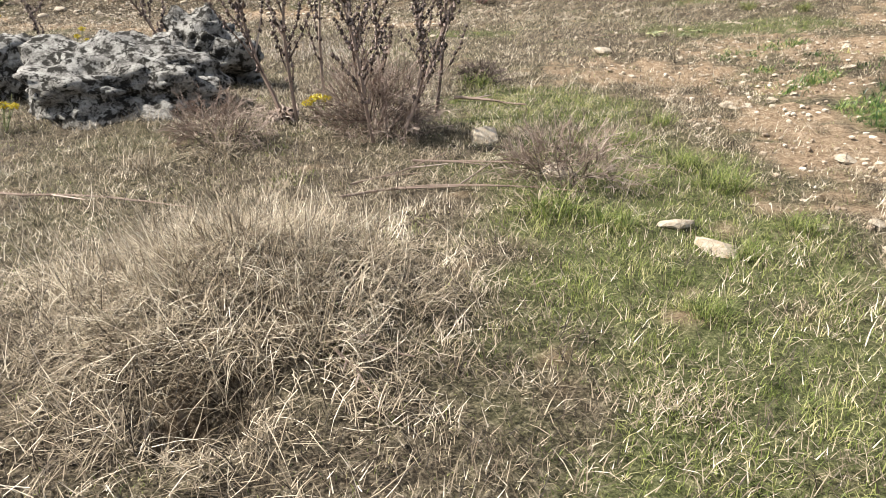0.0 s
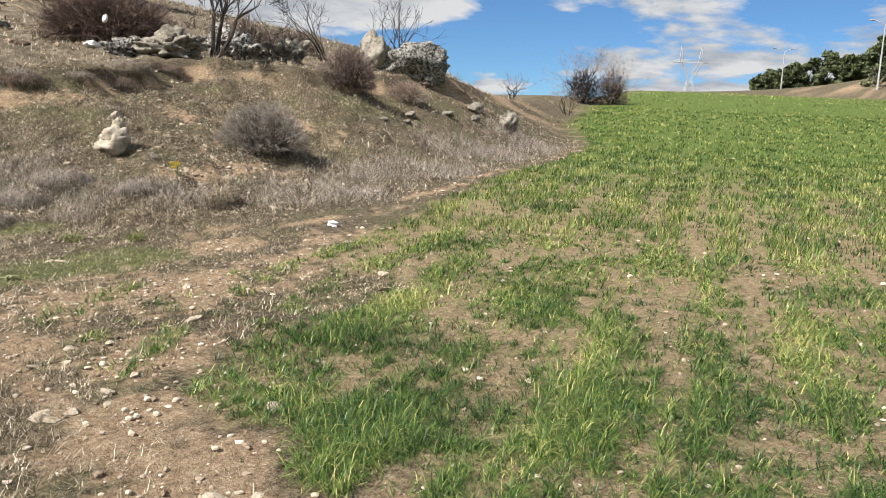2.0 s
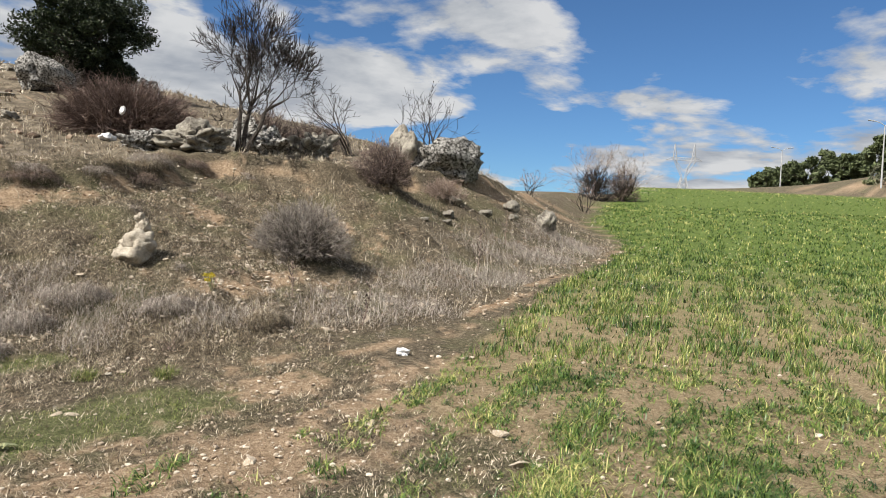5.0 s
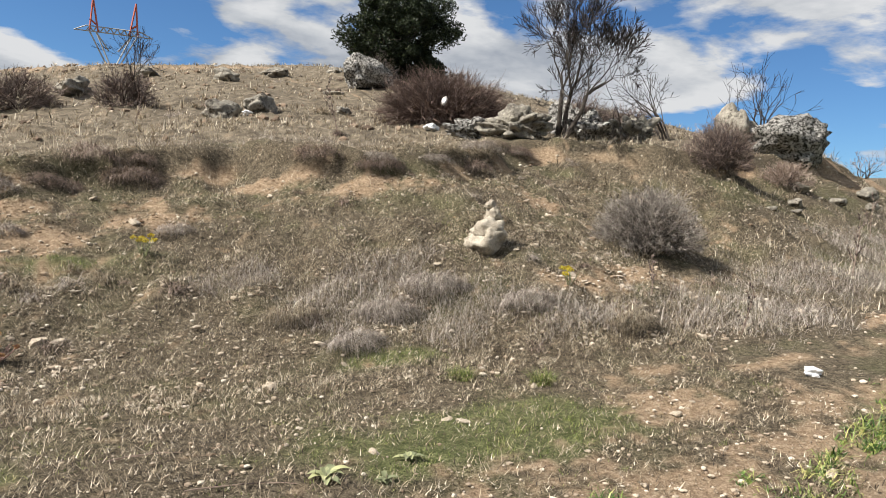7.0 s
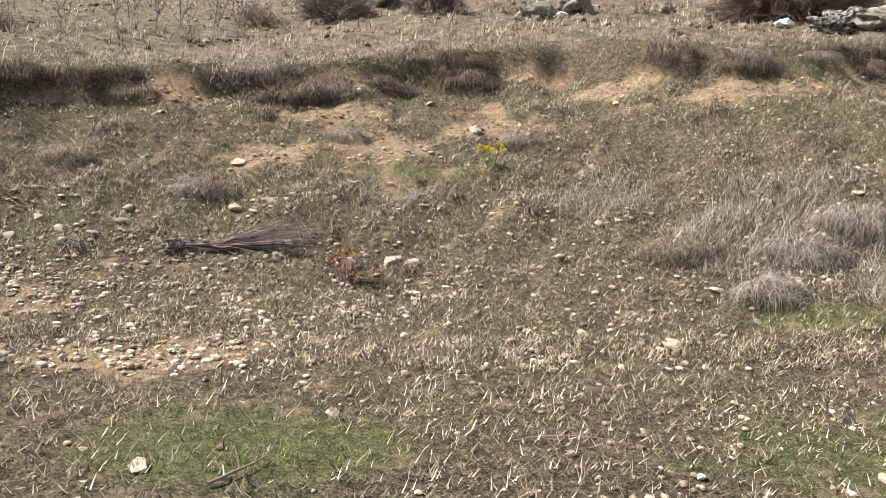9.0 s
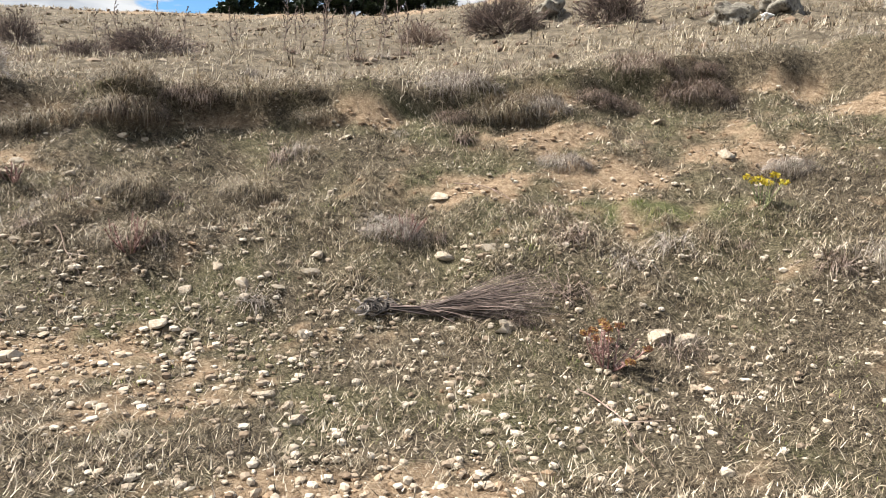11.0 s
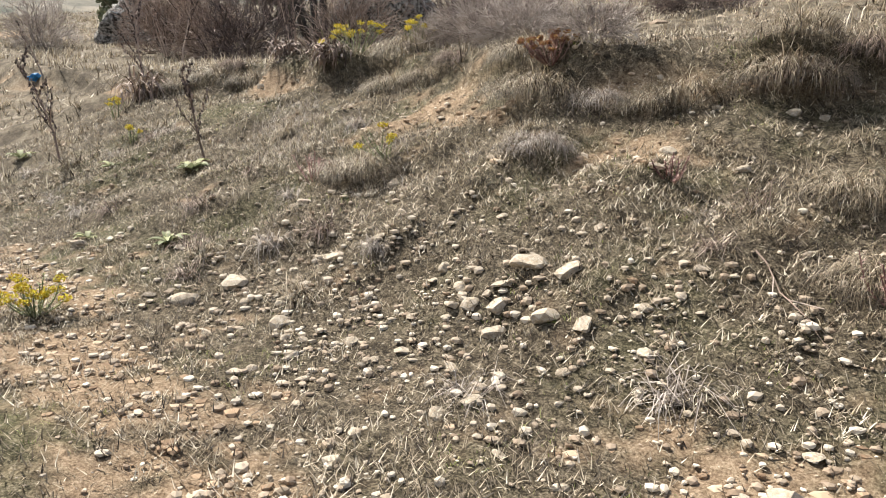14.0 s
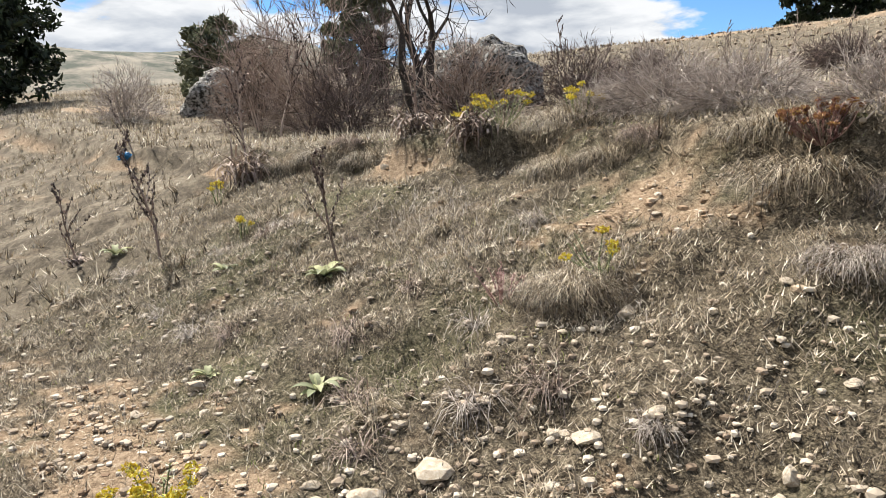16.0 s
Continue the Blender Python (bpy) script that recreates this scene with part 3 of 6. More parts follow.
def build_straw():
    rng = np.random.RandomState(11)
    sets = []
    # (count, x0, x1, y0, y1, length, width, joints)
    for n, x0, x1, y0, y1, length, width, joints in ((120000, -4, 3, -0.5, 8, 0.11, 0.0042, 2), (75000, -9, 9, 8, 13, 0.05, 0.0045, 2), (170000, -13, 12, 12.2, 20, 0.065, 0.0055, 2),
                                                     (70000, -16, 26, 17, 30, 0.16, 0.012, 2), (110000, -50, 40, 24, 75, 0.17, 0.035, 1), (150000, -50, -11, 10, 30, 0.13, 0.018, 1), (35000, 11, 30, 12, 22, 0.24, 0.012, 2)):
        x, y = scatter(rng, n, x0, x1, y0, y1, 9, length * 0.16)
        s = (y - foot_y(x)) / (top_y(x) - foot_y(x))
        tuft = 0.65 + 0.4 * waves(x, y, 1.1, 41) + 0.3 * waves(x, y, 0.4, 42)
        keep = tuft * (1 - 0.93 * bare_at(x, y)) * (1 - crop_at(x, y)) * (1 - 0.65 * lawn_at(x, y))
        keep = np.where((y > 8) & (s < 0), keep * 0.7, keep)
        ok = rng.uniform(0, 1, n) < keep
        x, y, s, tuft = x[ok], y[ok], s[ok], tuft[ok]
        k = len(x)
        tall = length * (0.5 + 0.7 * np.clip(tuft, 0, 1.4)) * rng.uniform(0.5, 1.5, k) * np.where(s > 1.0, 1.15, 1)
        lean = np.abs(rng.normal(0.95, 0.5, k)) - 0.2 * (s > 1)
        sets.append(blades(rng, lay(x, y), tall, np.full(k, width) * rng.uniform(0.6, 1.4, k), lean, rng.uniform(0.2, 1.3, k), np.clip(rng.normal(0.0, 0.24, k) + patchy(x, y) + 0.12 * (s > 1), 0, 1), joints))
    # short broken litter lying on the ground
    for n, x0, x1, y0, y1, length, width in ((220000, -4, 3, -0.5, 8, 0.05, 0.0034), (150000, -9, 8, 7, 12.8, 0.055, 0.006), (240000, -12, 10, 12.2, 16, 0.05, 0.0055), (150000, -14, 14, 15, 19.5, 0.06, 0.0075)):
        x, y = scatter(rng, n, x0, x1, y0, y1)
        keep = (0.75 + 0.5 * waves(x, y, 0.5, 43)) * (1 - 0.6 * blobs(x, y, ((-5.2, 13.7, 1.3, 0.6), (-2.2, 13.6, 1.6, 0.5), (-0.4, 12.3, 0.9, 0.35)))) * (1 - 0.8 * bare_at(x, y)) * (1 - 0.8 * crop_at(x, y)) * (1 - 0.5 * lawn_at(x, y))
        ok = rng.uniform(0, 1, n) < keep
        x, y = x[ok], y[ok]
        k = len(x)
        p = lay(x, y, 0)
        p[:, 2] += rng.uniform(0, 0.03, k)
        sets.append(blades(rng, p, length * rng.uniform(0.4, 1.6, k), np.full(k, width) * rng.uniform(0.6, 1.5, k), rng.uniform(0.9, 1.65, k), 0 * x, np.clip(rng.normal(0.0, 0.28, k) + patchy(x, y) - 0.08, 0, 1), 1))
    # a handful of pale chopped straw
    k = 500
    x, y = rng.normal(0.78, 0.11, k), rng.normal(2.05, 0.1, k)
    p = lay(x, y, 0)
    p[:, 2] += rng.uniform(0.01, 0.05, k)
    sets.append(blades(rng, p, rng.uniform(0.02, 0.06, k), np.full(k, 0.004), rng.uniform(1.2, 1.6, k), 0 * x, rng.uniform(0.3, 0.85, k), 1))
    # the heap of matted straw, hanging outward in locks
    locks, each = 900, 18
    cx, cy = rng.normal(-0.95, 0.46, locks), rng.normal(2.75, 0.5, locks)
    turn = np.arctan2(cy - 2.95, cx + 0.85) + rng.normal(0, 1.3, locks)
    shade = rng.normal(0.42, 0.2, locks)
    i = np.repeat(np.arange(locks), each)
    x, y = cx[i] + rng.normal(0, 0.045, len(i)), cy[i] + rng.normal(0, 0.045, len(i))
    ok = np.hypot((x + 0.79) / 1.2, y - 1.93) > 0.12
    i, x, y = i[ok], x[ok], y[ok]
    k = len(x)
    p = lay(x, y)
    p[:, 2] += rng.uniform(0, 0.1, k)
    sets.append(blades(rng, p, rng.uniform(0.07, 0.26, k), np.full(k, 0.0036), rng.uniform(0.7, 1.7, k), rng.uniform(-0.6, 1.4, k), np.clip(shade[i] + 0.06 + rng.normal(0, 0.2, k), 0, 1), 3, turn[i] + rng.normal(0, 0.7, k)))
    v, f, t = joined(sets)
    tagged(solid("dry_grass", v, f, STRAW, tone=t), "dry straw-coloured grass on the slope", "grass", kind="stuff")


def build_green():
    rng = np.random.RandomState(12)
    sets = []
    for n, x0, x1, y0, y1, length, width in ((210000, -4, 3.2, -0.5, 8, 0.046, 0.0038), (90000, -8, 8, 7, 13.5, 0.045, 0.0045), (80000, -12, 10, 13, 19, 0.05, 0.006)):
        x, y = scatter(rng, n, x0, x1, y0, y1, 8, 0.022)
        l = lawn_at(x, y)
        keep = np.maximum(l, np.where((y > 7) & (y < 12.6), 0.65, 0.38) * step(waves(x, y, 1.6, 45), -0.3, 0.5)) * (1 - 0.9 * bare_at(x, y)) * (1 - crop_at(x, y))
        ok = rng.uniform(0, 1, n) < keep
        x, y, l = x[ok], y[ok], l[ok]
        k = len(x)
        size = (0.6 + 0.5 * l + 0.6 * step(waves(x, y, 0.7, 46), 0.3, 0.9)) * rng.uniform(0.6, 1.4, k)
        sets.append(blades(rng, lay(x, y), length * size, np.full(k, width), np.abs(rng.normal(0.3, 0.35, k)), rng.uniform(0.1, 0.9, k), np.clip(rng.normal(0.08, 0.22, k) + patchy(x, y), 0, 1), 2))
    v, f, t = joined(sets)
    tagged(solid("green_grass", v, f, GRASS, tone=t), "short green and yellowish grass", "grass", kind="stuff")


ROW = (math.sin(radians(67)), math.cos(radians(67)))     # the way the drill went


def build_wheat():
    rng = np.random.RandomState(13)
    sets = []
    for tufts, each, r0, r1, joints in ((33000, 12, 0.3, 9, 2), (52000, 7, 9, 28, 1), (52000, 4, 28, 62, 1), (36000, 2, 62, 150, 1)):
        r, az = rng.uniform(r0, r1, tufts), np.radians(rng.uniform(0, 170 if r0 < 1 else 120, tufts))
        x, y = 3.2 + r * np.sin(az), 3.6 + r * np.cos(az)
        across = x * ROW[1] - y * ROW[0]
        pull = (np.round(across / 0.17) * 0.17 - across) * 0.8
        x, y = x + pull * ROW[1], y - pull * ROW[0]
        across = across + pull
        wheel = sum(np.exp(-((across - c) / w) ** 2) for c, w in ((-5.5, 0.14), (-3.6, 0.13), (-2.3, 0.12), (-1.4, 0.16), (-0.55, 0.2), (1.2, 0.14), (2.5, 0.14), (5.0, 0.14), (6.3, 0.14))) * (0.95 + 0.6 * waves(x, y, 2.2, 56))
        along = x * ROW[0] + y * ROW[1]
        streak = waves(along * 0.22, across * 1.6, 1.5, 58)
        lush = step(0.5 * waves(x, y, 1.3, 51) + 0.4 * waves(x, y, 0.45, 52) + 0.9 * streak, -0.9, 0.7)
        stray = 0.5 * step(waves(x, y, 0.75, 53), 0.25, 0.6) * step(x, 2.3, 2.9) * (y < 9.5)
        keep = np.maximum(crop_at(x, y) * (0.12 + 0.28 * step(r, 6, 12) + (0.88 - 0.28 * step(r, 6, 12)) * lush) * (1 - 0.9 * np.clip(wheel, 0, 1)), stray)
        ok = rng.uniform(0, 1, tufts) < keep
        x, y, lush, r, across, streak = x[ok], y[ok], lush[ok], r[ok], across[ok], streak[ok]
        nearby = 1 - step(np.hypot(x - 3.5, y - 4.5), 2.5, 5.5)
        dark = 0.5 + 0.14 * waves(x, y, 2.6, 54) + 0.16 * streak + rng.normal(0, 0.13, len(x)) - 0.12 * nearby - 0.16 * step(-across, -9, -16) * step(x, 16, 40) + 0.32 * step(x, 75, 105)
        i = np.repeat(np.arange(len(x)), each)
        k = len(i)
        wide = 0.030 + 0.0012 * r[i]
        px, py = x[i] + rng.normal(0, 1, k) * wide, y[i] + rng.normal(0, 1, k) * wide
        tall = (0.09 + 0.06 * lush[i] + 0.02 * nearby[i]) * rng.uniform(0.55, 1.4, k)
        width = (0.0050 + 0.0011 * r[i]) * rng.uniform(0.7, 1.3, k)
        sets.append(blades(rng, lay(px, py), tall, width, np.abs(rng.normal(0.5, 0.35, k)), rng.uniform(0.5, 1.7, k), np.clip(rng.normal(0, 0.24, k) + dark[i], 0, 1), joints))
    v, f, t = joined(sets)
    tagged(solid("young_wheat", v, f, WHEAT, tone=t), "sparse young green wheat sown in rows", "crop", kind="stuff")


build_straw()
build_green()
build_wheat()


# ---- stones ----
STONE_SHAPES = []
for k in range(14):
    v, f = lump(100 + k, 2, 0.6, 0.1, 0.5, (0.16, 0.40))
    me = bpy.data.meshes.new("stone")
    me.from_pydata(v.tolist(), [], f.tolist())
    me.materials.append(STONE)
    STONE_SHAPES.append(me)


def stone(x, y, size, rng, label="pale limestone lying on the stony ground", sink=0.25):
    ob = new("stone", STONE_SHAPES[rng.randint(len(STONE_SHAPES))])
    size = size * 0.8
    s = size * rng.uniform(0.75, 1.3, 3)
    ob.matrix_basis = pose(x, y, float(land(x, y)) + size * 0.3 - size * sink, rng.uniform(-15, 15), rng.uniform(-15, 15), rng.uniform(0, 360)) @ Matrix.Diagonal((*s, 1))
    return tagged(ob, label, "stone", "stones")


def build_pebbles():
    rng = np.random.RandomState(15)
    v, f = lump(90, 1, 0.5, 0, 0.6)
    sets = []
    for n, x0, x1, y0, y1, lo, hi in ((9000, 1.5, 8, 0, 12, 0.014, 0.06), (1500, -4.5, 1.5, 12, 14.8, 0.025, 0.075), (240, -7, -4, 13, 14.6, 0.03, 0.085), (15000, -12, 9, 12.2, 15.5, 0.016, 0.075), (3500, -9, 4, 9, 12.2, 0.01, 0.045), (8000, -12, 14, 15, 19, 0.015, 0.07), (5000, 8, 26, 3, 15, 0.02, 0.08), (3500, 8, 30, 12, 24, 0.03, 0.12)):
        x, y = scatter(rng, n, x0, x1, y0, y1)
        keep = np.clip(0.22 + bare_at(x, y) + 0.8 * blobs(x, y, ((-5.2, 14.0, 1.3, 0.7), (-1.9, 14.2, 1.8, 0.5), (-0.4, 12.4, 0.9, 0.35), (-6.6, 14.0, 0.9, 0.6))) + 0.55 * step(waves(x, y, 1.2, 61), 0.0, 0.6), 0, 1) * (1 - 0.6 * crop_at(x, y)) * (1 - 0.9 * lawn_at(x, y)) * np.maximum(step(x, 1.6, 2.2), step(y, 7.5, 9))
        ok = rng.uniform(0, 1, n) < keep
        x, y = x[ok], y[ok]
        k = len(x)
        size = lo + (hi - lo) * rng.uniform(0, 1, k) ** 2.6
        yaw = rng.uniform(0, 6.283, k)
        c, s = np.cos(yaw), np.sin(yaw)
        q = v[None] * (size[:, None] * rng.uniform(0.7, 1.3, (k, 3)))[:, None, :]
        w = np.stack([q[..., 0] * c[:, None] - q[..., 1] * s[:, None], q[..., 0] * s[:, None] + q[..., 1] * c[:, None], q[..., 2]], -1)
        p = lay(x, y, 0)
        p[:, 2] += size * 0.18
        w = w + p[:, None, :]
        ff = (np.arange(k)[:, None, None] * len(v) + f[None]).reshape(-1, 3)
        sets.append((w.reshape(-1, 3), ff, np.repeat(rng.uniform(0, 1, k), len(v))))
    v, f, t = joined(sets)
    tagged(solid("pebbles", v, f, PEBBLE, tone=t), "small pale limestone pebbles strewn over soil", "pebbles", kind="stuff")


PEBBLE = leafy("pebble_stone", [(0.0, (0.20, 0.145, 0.10)), (0.5, (0.38, 0.315, 0.24)), (1.0, (0.58, 0.52, 0.43))], 0, 0.9)
build_pebbles()


# ---- rocks ----
def rock(x, y, size, seed, label, mat=None, name="rock", turn=0, tilt=0, sink=0.2, detail=4, z=None, fine=0.6, cut=(0.3, 0.44)):
    v, f = lump(seed, detail, 0.9, fine, 1.0, cut)
    v = v * np.array(size) * 1.12
    ob = solid(name, v, f, mat or ROCK, smooth=True)
    ob.matrix_basis = pose(x, y, (float(land(x, y)) if z is None else z) + size[2] * (0.5 - sink), tilt, 0, turn)
    return tagged(ob, label, "rock")


def shrub(name, x, y, size, n, mat, seed, label, r=0.004, droop=0.0, z=None, side=3, twig=(0.2, 0.42), skirt=-0.1):
    """A dome of many fine twigs with side twigs, darker towards the middle."""
    rng = np.random.RandomState(seed)
    top = anchor(name, x, y, label, "shrub", z=z)
    sx, sy, sz = size
    th, ph = rng.uniform(0, 6.283, n), np.arccos(rng.uniform(skirt, 1, n))
    aim = np.stack([np.sin(ph) * np.cos(th) * sx, np.sin(ph) * np.sin(th) * sy, np.cos(ph) * sz], 1)
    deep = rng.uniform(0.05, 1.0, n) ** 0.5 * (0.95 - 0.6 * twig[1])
    knot = 1 + 0.12 * np.sin(3 * th + seed) * np.sin(ph) + 0.07 * np.sin(7 * th + 5 * ph + seed) + rng.normal(0, 0.05, n)
    st = aim * (deep * knot)[:, None] + np.array([0, 0, 0.06])
    span = np.linalg.norm(aim, axis=1)
    way = aim / span[:, None] + rng.normal(0, 0.55, (n, 3)) + np.array([0, 0, 0.15])
    length = span * rng.uniform(*twig, n)
    # inner twigs get a darker tone: the crown's inner shade put into colour
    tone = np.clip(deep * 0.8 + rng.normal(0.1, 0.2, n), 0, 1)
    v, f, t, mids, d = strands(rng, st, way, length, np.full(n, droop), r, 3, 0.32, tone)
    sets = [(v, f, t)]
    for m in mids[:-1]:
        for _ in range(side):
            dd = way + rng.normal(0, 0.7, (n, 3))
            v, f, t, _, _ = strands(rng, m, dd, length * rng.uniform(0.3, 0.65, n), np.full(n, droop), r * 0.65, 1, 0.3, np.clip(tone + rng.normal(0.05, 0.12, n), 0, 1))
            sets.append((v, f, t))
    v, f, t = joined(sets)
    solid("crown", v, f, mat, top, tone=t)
    for k in range(7):
        aim = np.array([[rng.normal(0, 0.5) * sx, rng.normal(0, 0.5) * sy, sz]])
        v, f, t, _, _ = strands(rng, np.array([[rng.normal(0, 0.06), rng.normal(0, 0.06), -0.05]]), aim, np.array([sz * rng.uniform(0.6, 0.95)]), np.array([0.0]), r * 2.4, 4, 0.15, sides=5)
        solid("branch", v, f, mat, top, tone=t)
    return top


def grow(rng, base, aim, length, radius, depth, out, kids=(3, 4), spread=0.6, shrink=0.72, rise=0.15):
    """Branch by branch: fills out with segments (a, b, ra, rb, depth)."""
    p, d, r = np.array(base, float), np.array(aim, float) / np.linalg.norm(aim), radius
    steps = 3 if depth > 1 else 2
    for i in range(steps):
        q = p + d * length / steps
        r2 = r * (0.86 if depth > 0 else 0.6)
        out.append((p, q, r, r2, depth))
        if depth > 0 and i > 0:
            for _ in range(rng.randint(*kids) if i == steps - 1 else rng.randint(0, 2) + (depth < 3)):
                nd = d + rng.normal(0, spread, 3) + np.array([0, 0, rise])
                grow(rng, q, nd, length * shrink * rng.uniform(0.75, 1.15), r2 * rng.uniform(0.5, 0.72), depth - 1, out, kids, spread, shrink, rise)
        p, r = q, r2
        d = d + rng.normal(0, 0.16, 3) + np.array([0, 0, 0.04])
        d /= np.linalg.norm(d)
    return out


def bare_tree(name, x, y, height, seed, label, stems=1, depth=4, radius=0.1, spread=0.55, z=None, mat=None, least=0.006, kids=(2, 4), wide=0.0):
    rng = np.random.RandomState(seed)
    top = anchor(name, x, y, label, "tree", z=z)
    segs = []
    for i in range(stems):
        aim = np.array([rng.normal(0, 0.3 if stems > 1 else 0.08), rng.normal(0, 0.3 if stems > 1 else 0.08), 1.0])
        grow(rng, (rng.normal(0, 0.1) * (stems > 1), rng.normal(0, 0.1) * (stems > 1), -0.15), aim, height * 0.34, radius, depth, segs, kids, spread)
    zmax = max(s[1][2] for s in segs)
    k = np.full(3, height / zmax)
    if wide:
        k[:2] = wide / np.percentile(np.abs(np.array([s[1][:2] for s in segs])), 98)
    for part, pick, sides in (("trunk", lambda s: s[4] >= depth - 1, 6), ("crown", lambda s: s[4] < depth - 1, 3)):
        use = [s for s in segs if pick(s)]
        a, b = np.array([s[0] for s in use]) * k, np.array([s[1] for s in use]) * k
        v, f, t = tubes(rng, a, b, np.maximum([s[2] for s in use], least), np.maximum([s[3] for s in use], least * 0.7), sides)
        solid(part, v, f, BARK if part == "trunk" else (mat or TREE_TWIG), top, tone=t)
    return top


def leaf_tree(name, x, y, size, seed, label, mat, leaves=26000, leaf=0.11, clumps=70, trunk=0.25, z=None):
    rng = np.random.RandomState(seed)
    top = anchor(name, x, y, label, "tree", z=z)
    sx, sy, h = size
    segs = []
    for i in range(4):
        grow(rng, (0, 0, -0.2), (rng.normal(0, 0.35), rng.normal(0, 0.35), 1), h * 0.32, trunk * 0.6, 2, segs, (2, 4), 0.6)
    a, b = np.array([s[0] for s in segs]), np.array([s[1] for s in segs])
    v, f, t = tubes(rng, a, b, np.array([s[2] for s in segs]), np.array([s[3] for s in segs]), 5)
    solid("trunk", v, f, BARK, top, tone=t)
    th, u = rng.uniform(0, 6.283, clumps), rng.uniform(-1, 1, clumps)
    rad = np.sqrt(np.clip(1 - np.where(u < 0, 0.3 * u * u, u * u), 0, 1)) * rng.uniform(0.3, 1.08, clumps)
    c = np.stack([rad * np.cos(th) * sx, rad * np.sin(th) * sy, h * 0.47 + u * h * 0.44 * rng.uniform(0.8, 1.0, clumps)], 1)
    cr = rng.uniform(0.08, 0.2, clumps) * (sx + sy) * 0.8
    which = rng.randint(0, clumps, leaves)
    o = rng.normal(0, 1, (leaves, 3))
    o /= np.linalg.norm(o, axis=1, keepdims=True)
    p = c[which] + o * (cr[which] * rng.uniform(0.55, 1.1, leaves))[:, None] * np.array([1, 1, 0.8])
    v, f, t = leaf_cards(rng, p, leaf * rng.uniform(0.6, 1.4, leaves), np.clip(rng.normal(0.45, 0.25, leaves), 0, 1))
    solid("crown", v, f, mat, top, tone=t)
    return top


# ---- tall grey grass at the foot of the bank ----
def build_grey():
    rng = np.random.RandomState(17)
    sets = []
    for n, x0, x1, y0, y1, length, width, spots in ((110000, 7, 27, 11.5, 20, 0.42, 0.007, ((9.5, 12.9, 2.2, 0.8), (13.5, 14.3, 3, 0.9), (18, 16.2, 3, 1.0), (22.5, 17.8, 3, 1.2))),
                                                    (45000, 2, 9, 12, 16, 0.30, 0.006, ((5.6, 13.6, 0.9, 0.6), (4.6, 14.3, 1.2, 0.6), (6.9, 13.0, 0.7, 0.45), (5.2, 15.0, 0.9, 0.4), (3.3, 15.2, 0.7, 0.4))),
                                                    (9000, -7, 0, 7.8, 11, 0.3, 0.006, ((-3.4, 9.2, 1.4, 0.7), (-1.6, 9.6, 0.8, 0.5), (-5.2, 10, 1, 0.6))),
                                                    (34000, -16, 8, 16, 24, 0.26, 0.008, ((-7.4, 18.3, 1.6, 0.6), (-2.5, 18.9, 1.5, 0.5), (-10.5, 21.5, 2, 0.8), (2.5, 20.2, 2.2, 0.6), (5.6, 20.1, 1.6, 0.7))),
                                                    (14000, -11, -4, 14.2, 17.5, 0.2, 0.006, ((-9.3, 16.5, 0.8, 0.5), (-8.2, 15.8, 0.7, 0.4), (-6.9, 15.4, 0.5, 0.35), (-3.1, 14.9, 0.6, 0.3)))):
        x, y = scatter(rng, n, x0, x1, y0, y1)
        w = step(blobs(x, y, spots) + 0.25 * waves(x, y, 0.8, 71), 0.2, 0.8)
        ok = (rng.uniform(0, 1, n) < w) & ((y > foot_y(x) - 0.1) | (y < 11))
        x, y, w = x[ok], y[ok], w[ok]
        k = len(x)
        sets.append(blades(rng, lay(x, y), length * (0.45 + 0.6 * w) * rng.uniform(0.5, 1.3, k), np.full(k, width) * rng.uniform(0.45, 1.0, k), np.abs(rng.normal(0.5, 0.4, k)), rng.uniform(0.1, 1.5, k), np.clip(rng.normal(0.5, 0.27, k), 0, 1), 2))
    v, f, t = joined(sets)
    tagged(solid("tall_grey_grass", v, f, GREY_STRAW, tone=t), "tall withered grey grass along the bank", "grass", kind="stuff")


build_grey()


# ---- grass tussocks ----
def tussock(name, n, length, mat, seed, label, width=0.006, lean=0.75, bend=1.1, radius=0.12):
    rng = np.random.RandomState(seed)
    r, a = radius * np.sqrt(rng.uniform(0, 1, n)), rng.uniform(0, 6.283, n)
    p = np.stack([r * np.cos(a), r * np.sin(a), 0 * r - 0.03], 1)
    v, f, t = blades(rng, p, length * rng.uniform(0.5, 1.2, n), np.full(n, width), np.abs(rng.normal(lean, 0.35, n)), bend * rng.uniform(0.5, 1.4, n), np.clip(rng.normal(0.45, 0.28, n), 0, 1), 2)
    return tagged(solid(name, v, f, mat, tone=t), label, "grass tussock", "tussocks on the slope")


